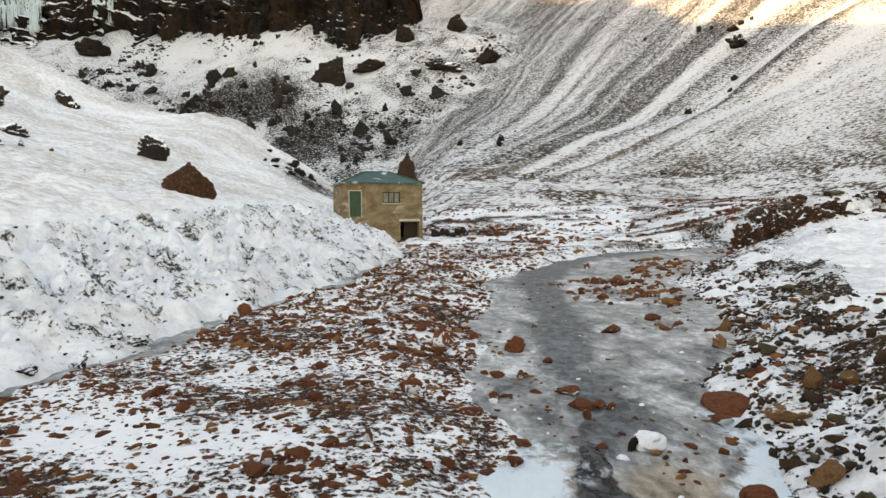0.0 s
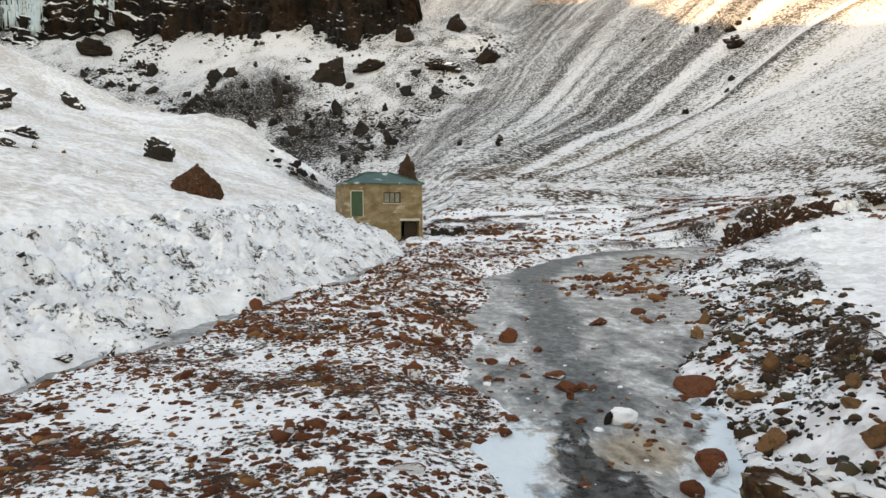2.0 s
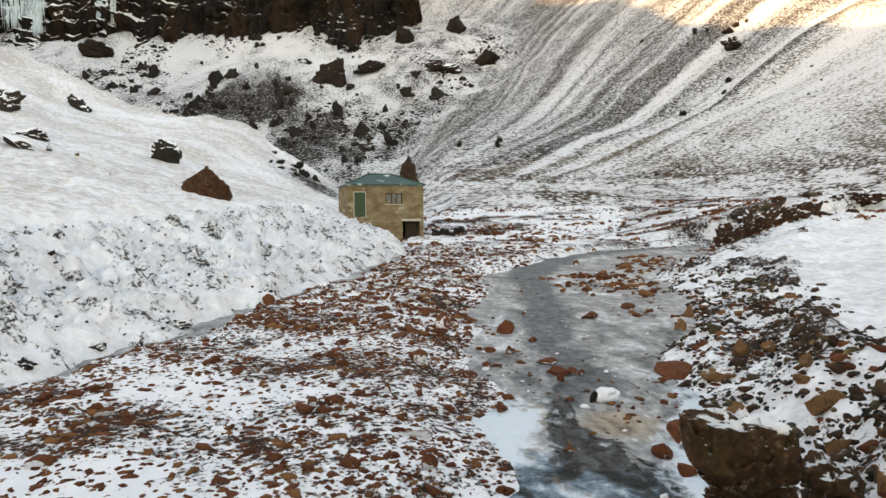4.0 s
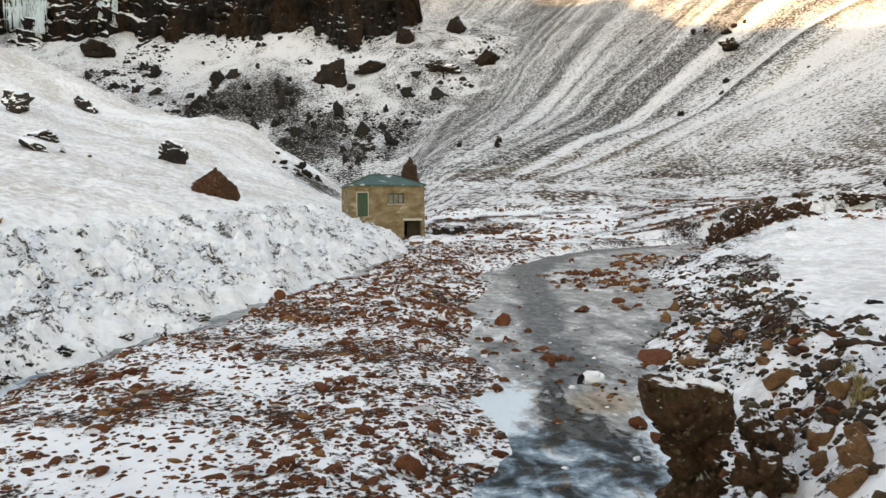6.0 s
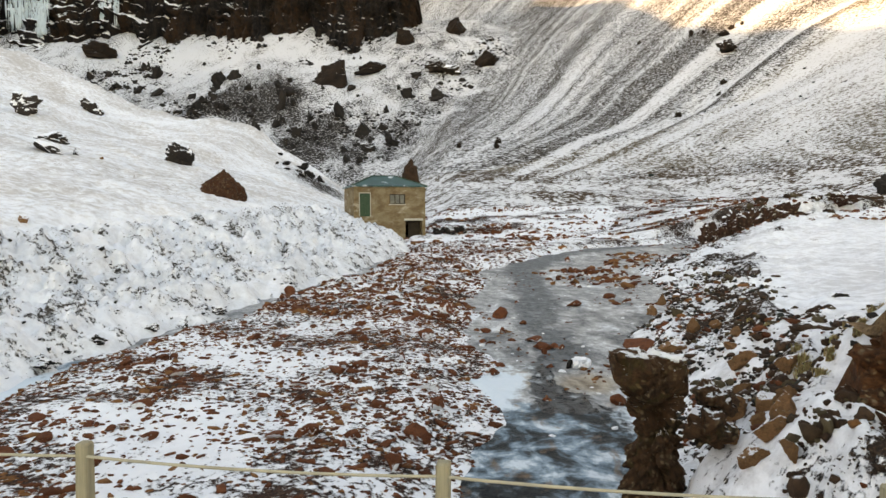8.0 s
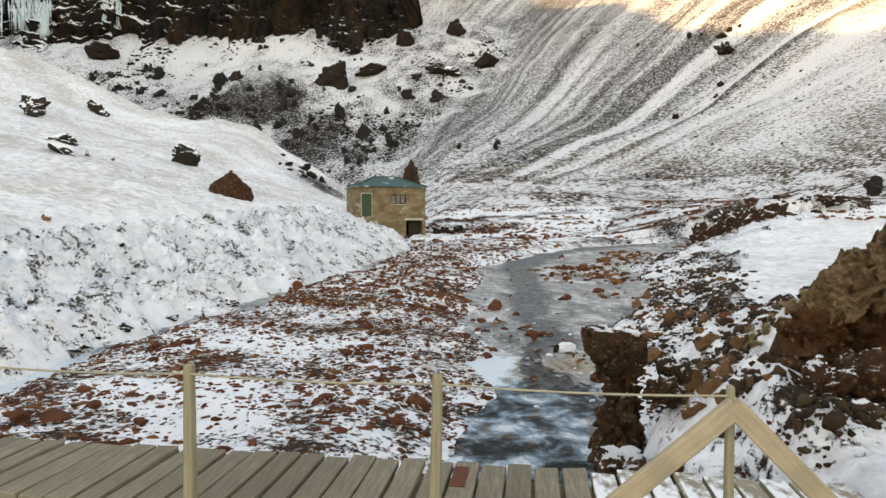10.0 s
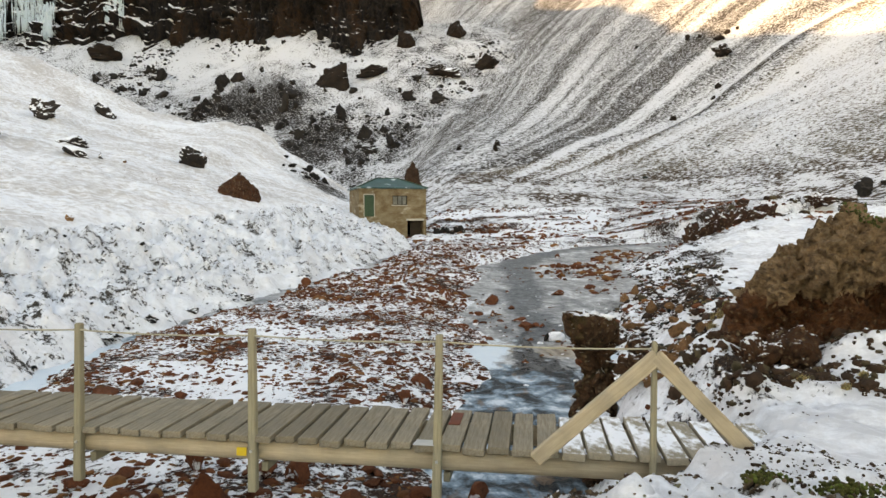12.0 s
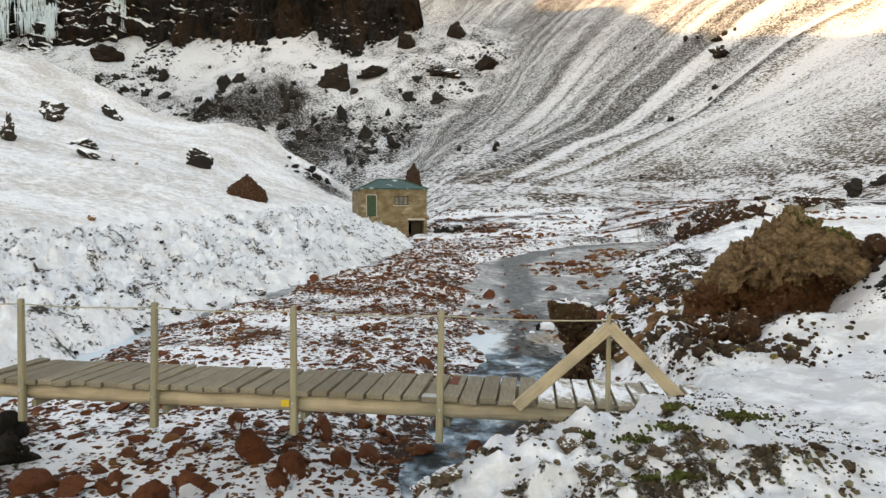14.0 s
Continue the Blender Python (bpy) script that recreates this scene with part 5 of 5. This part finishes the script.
def crag_face(left, right, lo, hi, n, m, seed):
    """Part of the crag's face between two heights of its profile, undercut in the middle, with its broken relief."""
    off = Vector((seed * 3.1, 7.7, 1.3))
    us = np.linspace(left, right, n)
    base = np.zeros((n, m, 3))
    for j, u in enumerate(us):
        cut = float(step(-1.55, -0.85, u) * step(1.80, 1.45, u))
        top = float(np.interp(u, *CRAG_TOP)) + 0.16 * noise.fractal(Vector((u * 2.3, 3.1, 0.0)), 0.8, 2.0, 4)
        v = np.linspace(lo(u), hi(u), m)
        bend = v + 0.10 * np.sin(v * math.pi) * noise.fractal(Vector((u * 2.0, 9.1, 0.0)), 0.8, 2.0, 4)
        y = cut * np.interp(bend, FACE[0], FACE[1]) + (1 - cut) * np.interp(bend, *BLUFF)
        zf = cut * np.interp(bend, FACE[0], FACE[2]) + (1 - cut) * v
        base[j] = np.stack([np.full(m, u), y + 0.16 * u * u * (1 if u > 0 else 0.35) + 2.6 * max(0.0, -1.45 - u) ** 1.4 + 2.6 * max(0.0, u - 1.5) ** 1.4, -1.10 + (top + 1.10) * zf], 1)
    nrm = np.cross(np.gradient(base, axis=0), np.gradient(base, axis=1))
    nrm = nrm / np.maximum(np.linalg.norm(nrm, axis=2, keepdims=True), 1e-9)
    bm = bmesh.new()
    grid = []
    for j in range(n):
        row = []
        for i in range(m):
            p = Vector(base[j, i])
            big = noise.fractal(p * 1.5 + off, 0.9, 2.0, 4)
            crack = abs(noise.noise(p * 3.0 + off * 1.7))
            small = noise.fractal(p * 7.0 + off, 0.6, 2.1, 4)
            cell = noise.voronoi(p * 18.0 + off)[0][0]
            row.append(bm.verts.new(p + Vector(nrm[j, i]) * (0.30 * big - 0.14 * max(0.0, 0.25 - crack) / 0.25 + 0.08 * small + 0.06 * (0.4 - cell))))
        grid.append(row)
    for a, b in zip(grid, grid[1:]):
        for i in range(m - 1):
            bm.faces.new((a[i], b[i], b[i + 1], a[i + 1]))
    # closed behind
    rear = [[bm.verts.new((r[0].co.x, max(0.9, r[0].co.y + 0.1), r[0].co.z)), bm.verts.new((r[-1].co.x, max(0.9, r[-1].co.y + 0.1), max(r[-1].co.z - 0.7, r[0].co.z + 0.02)))] for r in grid]
    for a, b, p, q in zip(grid, grid[1:], rear, rear[1:]):
        bm.faces.new((a[-1], b[-1], q[1], p[1]))
        bm.faces.new((p[1], q[1], q[0], p[0]))
        bm.faces.new((p[0], q[0], b[0], a[0]))
    for r, p in ((grid[0], rear[0]), (grid[-1], rear[-1])):
        bm.faces.new(r + [p[1], p[0]])
    bmesh.ops.recalc_face_normals(bm, faces=bm.faces)
    return bm


crag = new("crag")
tagged(crag, "brown pebbly tuff crag with a hollow under its mossy brow", "crag")
brow = part("brow", crag_face(-1.30, 1.80, lambda u: 0.47 + 0.42 * float(step(-0.75, -1.3, u)), lambda u: 1.0, 190, 100, 1), M_EARTH, crag, "pale pebbly overhanging brow")
back = part("hollow_wall", crag_face(-1.60, 1.85, lambda u: 0.0, lambda u: 0.48 + 0.45 * float(step(-0.75, -1.3, u)), 210, 90, 1), M_CAVE, crag, "dark red-brown earth under the brow")
crag.matrix_world = pose(8.42, -54.55, -0.50, 0, 0, -4)


# earth slumped from the crag, down to the stream
for x, y, z, a, b, c in ((6.95, -54.40, -1.55, 0.38, 0.34, 0.46), (6.38, -54.88, -1.90, 0.32, 0.28, 0.46), (6.85, -55.35, -1.60, 0.36, 0.30, 0.42), (6.35, -55.55, -2.00, 0.26, 0.24, 0.30), (6.75, -55.95, -1.98, 0.30, 0.24, 0.24), (7.20, -55.85, -1.78, 0.30, 0.22, 0.26), (7.35, -55.25, -1.50, 0.28, 0.24, 0.26), (6.15, -55.15, -2.15, 0.22, 0.22, 0.26)):
    ob = mesh_object("earth_clump", tuff("earth_clump", int(x * 100), 6, (a, b, c), 0.26, None, None, 0.12), M_SLUMP, None)
    ob.matrix_world = pose(x, y, z, 0, 0, 40 * x)
    tagged(ob, "dark red-brown clump of earth slumped below the crag", "earth clump", "earth slumped below the crag")
for x, y, a, b, c in ((10.05, -54.9, 0.34, 0.28, 0.34), (10.40, -54.7, 0.30, 0.26, 0.26), (10.0, -55.7, 0.20, 0.18, 0.30), (9.75, -54.7, 0.24, 0.22, 0.24), (10.6, -55.2, 0.26, 0.24, 0.20)):
    ob = mesh_object("earth_clump", tuff("earth_clump", int(x * 90 - y), 5, (a, b, c), 0.24, None, None, 0.10), M_SLUMP, None)
    ob.matrix_world = pose(x, y, ground_z(x, y) + 0.3 * c, 0, 0, 40 * x)
    tagged(ob, "dark clump of earth and rock in the snow beside the crag", "earth clump", "clumps beside the crag")


def pillar_shape():
    bm = tuff("rock_pillar", 9, 6, (1.0, 0.9, 1.30), 0.20, None, ([-1, -0.5, 0.0, 0.28, 0.42, 0.60, 0.90, 0.97, 1.0], [0.50, 0.40, 0.32, 0.33, 0.44, 0.56, 0.62, 0.58, 0.25]), 0.13)
    for v in bm.verts:
        # broken faces round the head, and a flat top
        for a, d in ((0.4, 0.46), (1.5, 0.40), (2.7, 0.50), (3.7, 0.44), (4.75, 0.42), (5.6, 0.47)):
            over = v.co.x * math.cos(a) + v.co.y * math.sin(a) - d
            if over > 0:
                v.co.x -= math.cos(a) * over * 0.8
                v.co.y -= math.sin(a) * over * 0.8
        v.co.z -= 0.85 * max(0.0, v.co.z - 1.10)
        v.co.x += float(np.interp(v.co.z, [-1.1, -0.6, 0.1, 0.5, 1.0], [-0.05, 0.08, 0.16, 0.0, -0.06]))
        v.co.z -= 0.22 * max(0.0, v.co.z - 0.2) * max(0.0, v.co.x + 0.1)
    return bm


pillar = mesh_object("rock_pillar", pillar_shape(), M_PILLAR, None, smooth=False)
tagged(pillar, "undercut dark tuff pillar with a wider snowy top at the stream", "rock pillar")
pillar.matrix_world = pose(4.98, -52.75, -2.20, 0, 0, 20)
M_SNOW = stone_material("drifted_snow", (0.78, 0.80, 0.83), (0.72, 0.75, 0.78), cap=-2.0)
lid = part("snow_cap", tuff("snow_cap", 3, 5, (0.33, 0.27, 0.035), 0.10, None, None, 0.09), M_SNOW, pillar, "crust of snow on the top", True)
lid.matrix_basis = pose(-0.04, 0.06, 1.06, 0, 5, 0)
for x, y, z, a, b, c in ((6.05, -52.3, -1.85, 0.24, 0.24, 0.22), (5.60, -53.2, -2.05, 0.26, 0.24, 0.22), (4.65, -54.5, -2.85, 0.34, 0.42, 0.36), (4.45, -55.6, -2.95, 0.30, 0.42, 0.30), (5.25, -55.3, -2.45, 0.30, 0.26, 0.16), (5.75, -56.2, -2.35, 0.45, 0.22, 0.16)):
    ob = mesh_object("tuff_block", tuff("tuff_block", int(x * 100), 5, (a, b, c), 0.15), M_PILLAR, None)
    ob.matrix_world = pose(x, y, z)
    tagged(ob, "dark tuff block at the water's edge", "rock", "tuff blocks at the stream")


block = mesh_object("ice_block", tuff("ice_block", 77, 5, (0.24, 0.22, 0.15), 0.10, None, None, 0.03), M_SNOW, None)
block.matrix_world = pose(*ICE_BLOCK, -2.76, 0, 6, 12)
tagged(block, "block of ice under snow in the stream", "ice block")


# lumps of tuff that show through the snow of the mound
M_LUMP = stone_material("mound_tuff", (0.235, 0.165, 0.105), (0.085, 0.055, 0.036), cap=0.62, lichen=0.25, scale=2.2, pebbly=1.2)
LUMPS = []
for i in range(6):
    bm = tuff("tuff_lump", 500 + i, 4, (0.15, 0.13, 0.11), 0.11, None, None, 0.05)
    LUMPS.append(bpy.data.meshes.new("tuff_lump"))
    bm.to_mesh(LUMPS[-1])
    bm.free()
    LUMPS[-1].materials.append(M_LUMP)
rng = random.Random(91)
for i in range(62):
    if i < 34:   # the flank over the stream
        f = rng.random()
        x, y = 0.7 + 2.1 * f + rng.gauss(0, 0.16), -61.9 + 1.35 * f + rng.gauss(0, 0.16)
    else:
        x, y = rng.gauss(4.1, 1.0), rng.gauss(-61.1, 0.5)
    size = rng.uniform(0.35, 1.0) * (1.1 if i < 34 else 0.85)
    ob = new("tuff_lump", LUMPS[i % 6])
    ob.matrix_world = pose(x, y, ground_z(x, y) + 0.005, rng.uniform(-20, 20), rng.uniform(-20, 20), rng.uniform(0, 360)) @ Matrix.Diagonal((size, size, size * 0.7, 1))
    tagged(ob, "brown pebbly tuff lump showing through the mound's snow", "rock", "tuff lumps on the mound")


# ---- moss, grass and small growth ----
def cushion(name, spread, n, seed, material, label, where, r=(0.03, 0.09)):
    rng = random.Random(seed)
    bm = bmesh.new()
    for _ in range(n):
        x, y = rng.gauss(0, spread[0]), rng.gauss(0, spread[1])
        s_ = rng.uniform(*r)
        z = spread[2] * (1 - min(1, (x / spread[0] / 2.5) ** 2)) + rng.uniform(-0.01, 0.03)
        bmesh.ops.create_icosphere(bm, subdivisions=1, radius=s_, matrix=Matrix.Translation((x, y, z)) @ Euler((rng.random() * 6, rng.random() * 6, 0)).to_matrix().to_4x4() @ Matrix.Diagonal((1, 1, 0.7, 1)))
    ob = mesh_object(name, bm, material, None, smooth=False)
    ob.matrix_world = pose(*where)
    return tagged(ob, label, "moss", kind="stuff")


def moss_on(ob, n, seed, low, high):
    """Moss clumps on the upward faces of ob between x = low and high."""
    rng = random.Random(seed)
    spots_ = [v for v in ob.data.vertices if v.normal.z > 0.30 and low < v.co.x < high and v.co.z > float(np.interp(v.co.x, *CRAG_TOP)) - 0.16]
    bm = bmesh.new()
    for _ in range(n):
        v = rng.choice(spots_)
        bmesh.ops.create_icosphere(bm, subdivisions=1, radius=rng.uniform(0.012, 0.034), matrix=Matrix.Translation(v.co + Vector((0, 0, 0.004))) @ Euler((rng.random() * 6, rng.random() * 6, 0)).to_matrix().to_4x4())
    return tagged(part("moss", bm, M_MOSS, ob, "green moss"), kind="stuff")


moss_on(brow, 420, 3, 0.25, 1.30)
for i, (x, y, w) in enumerate(((4.95, -60.55, 0.30), (5.3, -60.5, 0.24), (4.62, -60.6, 0.16), (4.15, -61.15, 0.22), (4.35, -61.3, 0.16), (3.98, -61.75, 0.12), (4.25, -61.9, 0.12), (3.6, -60.9, 0.10))):
    cushion("moss_cushion", (w * 0.55, w * 0.30, 0.015), int(900 * w), 10 + i, M_MOSS, "olive moss cushion on the stony mound", (x, y, ground_z(x, y) - 0.005), (0.008, 0.024))


def tuft(x, y, size, seed, label):
    rng = random.Random(seed)
    bm = bmesh.new()
    for _ in range(130):
        a, lean = rng.uniform(0, 6.283), rng.uniform(0.2, 1.0)
        bx, by = rng.gauss(0, 0.22) * size, rng.gauss(0, 0.14) * size
        h = size * rng.uniform(0.4, 1.0)
        tip = Vector((bx + math.cos(a) * lean * h * 0.8, by + math.sin(a) * lean * h * 0.8 - 0.15 * h, h * (1.05 - 0.6 * lean)))
        midp = Vector((bx, by, 0)).lerp(tip, 0.5) + Vector((0, 0, h * 0.16))
        w = Vector((math.sin(a), -math.cos(a), 0)) * 0.006
        v = [bm.verts.new(q) for q in (Vector((bx, by, -0.03)) - w, Vector((bx, by, -0.03)) + w, midp + w * 0.8, midp - w * 0.8, tip)]
        bm.faces.new(v[:4])
        bm.faces.new((v[3], v[2], v[4]))
    ob = mesh_object("grass_tuft", bm, M_STRAW, None, smooth=False)
    ob.matrix_world = pose(x, y, ground_z(x, y))
    return tagged(ob, label, "grass tuft", "dry grass tufts")


for i, (x, y, w) in enumerate(((7.75, -51.3, 0.42), (7.95, -50.9, 0.38), (7.6, -51.7, 0.3), (7.3, -52.9, 0.3), (7.55, -53.1, 0.28), (7.0, -53.2, 0.25), (8.15, -50.3, 0.3), (6.9, -56.6, 0.2), (7.3, -56.9, 0.18), (8.0, -56.4, 0.22), (7.7, -56.6, 0.2), (7.85, -51.1, 0.45), (8.0, -51.5, 0.3), (7.7, -52.6, 0.22), (7.9, -52.8, 0.2), (7.45, -52.7, 0.22), (8.1, -52.7, 0.2), (7.65, -53.0, 0.2), (8.25, -53.0, 0.18), (7.2, -53.05, 0.2), (9.0, -47.3, 0.2), (9.6, -45.0, 0.2))):
    tuft(x, y, w * 0.6, 400 + i, "bleached dry grass tuft standing in the snow")


# bent pipe lying at the foot of the bank
def pipe(name, pts, r, material, label, category):
    cu = bpy.data.curves.new(name, "CURVE")
    cu.dimensions, cu.bevel_depth, cu.bevel_resolution = "3D", r, 2
    sp = cu.splines.new("POLY")
    sp.points.add(len(pts) - 1)
    for p, q in zip(sp.points, pts):
        p.co = (*q, 1)
    cu.materials.append(material)
    return cu


gz = ground_z(-3.75, -33.4)
wire = new("bent_wire", pipe("bent_wire", [(-0.55, 0, 0.02), (-0.45, 0, 0.22), (-0.1, 0.05, 0.28), (0.05, 0, 0.16), (0.3, 0.05, 0.30), (0.62, 0, 0.24), (0.66, 0, 0.0)], 0.022, M_DARKWOOD, "", ""))
wire.matrix_world = pose(-3.75, -33.4, gz)
tagged(wire, "bent dark iron wire sticking out of the snow", "wire")


# ---- bridge ----
def bridge():
    top = new("footbridge")
    tagged(top, "weathered wooden plank footbridge with posts and a wire rail", "footbridge")
    P, L = 0.2505, 1.34
    first, last = -27, 15
    meshes = []
    for i in range(5):
        rng = random.Random(90 + i)
        bm = bmesh.new()
        box(bm, (0.010, 0, -0.075), (P - 0.016 - rng.uniform(0, 0.014), L, 0), 0.009)
        for v in bm.verts:
            v.co.z += 0.006 * math.sin(v.co.x * 20 + i) + (0.006 if v.co.y > 0.7 else 0) * rng.uniform(-1, 1)
            v.co.x += rng.uniform(-0.004, 0.004)
        me = bpy.data.meshes.new("plank")
        bm.to_mesh(me)
        bm.free()
        me.materials.append(M_PLANK)
        meshes.append(me)
    snowed = [me.copy() for me in meshes]
    for me in snowed:
        me.materials[0] = M_PLANK_SNOW
    rng = random.Random(5)
    for i in range(first, last):
        p = new("plank", (snowed if i > 4 else meshes)[i % 5])
        p.parent = top
        p.matrix_basis = pose(i * P, rng.uniform(-0.035, 0.035), rng.uniform(-0.008, 0.008), rng.uniform(-0.5, 0.5), rng.uniform(-1.0, 1.0), rng.uniform(-0.7, 0.7))
    for y in (0.08, L - 0.32):
        bm = bmesh.new()
        bmesh.ops.create_cone(bm, cap_ends=True, segments=14, radius1=0.125, radius2=0.115, depth=(last - first) * P - 0.2, matrix=Matrix.Translation(((first + last) / 2 * P - 0.1, y + 0.10, -0.19)) @ Matrix.Rotation(math.pi / 2, 4, "Y"))
        part("stringer", bm, M_BEAM, top, "pale round log under the planks", True)
    rail = []
    for k in (-4, -3, -2, -1, 0, 1):
        x = k * 2.0 + (0.02 if k else 0) + (0.12 if k == 1 else 0)
        lean = random.Random(k).uniform(-0.6, 0.6)
        bm = bmesh.new()
        hw = 0.033 if k == 1 else 0.048
        box(bm, (-hw, -0.05, -0.60), (hw, 0.05, 1.14), 0.012)
        for v in bm.verts:
            if v.co.z > 1.1:
                v.co.x *= 0.75
                v.co.y *= 0.75
        post = part("post", bm, M_POST, top)
        post.matrix_basis = pose(x, 0.015, 0, 0, lean, 0)
        rail.append((x + 0.02 * lean, -0.01, 1.07))
        part("bolt", box(bmesh.new(), (-0.014, -0.07, -0.17), (0.014, -0.05, -0.142), 0.004), M_STEEL, post)
        # short cross-piece below the post
        part("bearer", box(bmesh.new(), (x + 0.05, 0.12, -0.42), (x + 0.12, L - 0.1, -0.32), 0.01), M_POST, top)
    for s in (-1, 1):
        a, b = Vector((2.14 + 0.03 * s, -0.055, 0.97)), Vector((2.14 + (1.29 if s > 0 else -1.15), -0.055, -0.29 if s > 0 else -0.07))
        way = (b - a).normalized()
        m = Matrix.Translation(a) @ Matrix((way, (0, 1, 0), way.cross(Vector((0, 1, 0))))).transposed().to_4x4()
        part("brace", box(bmesh.new(), (-0.06, -0.04, -0.075), ((b - a).length, 0.04, 0.075), 0.012), M_BEAM, top).matrix_basis = m
    pts = []
    for (xa, ya, za), (xb, yb, zb) in zip(rail, rail[1:]):
        for i in range(8):
            f = i / 8
            pts.append((xa + (xb - xa) * f, ya, za + (zb - za) * f - 0.10 * f * (1 - f)))
    pts.append(rail[-1])
    cable = new("wire_rail", pipe("wire_rail", pts, 0.009, M_ROPE, "", ""))
    cable.parent = top
    part("tag", box(bmesh.new(), (-2.13, -0.065, -0.20), (-2.02, -0.05, -0.11), 0.004), M_YELLOW, top, "yellow plastic tag on the log")
    part("plate", box(bmesh.new(), (-0.24, -0.045, 0.004), (-0.03, 0.13, 0.014), 0.003), M_STEEL, top, "small steel plate nailed to a plank")
    part("stain_board", box(bmesh.new(), (0.02, 0.72, 0.006), (0.15, 1.20, 0.018), 0.004), M_REDWOOD, top, "reddish board on the planks")
    top.matrix_world = pose(2.19, -58.60, -1.675, 0, 1.0, -7.0)
    return top


bridge()
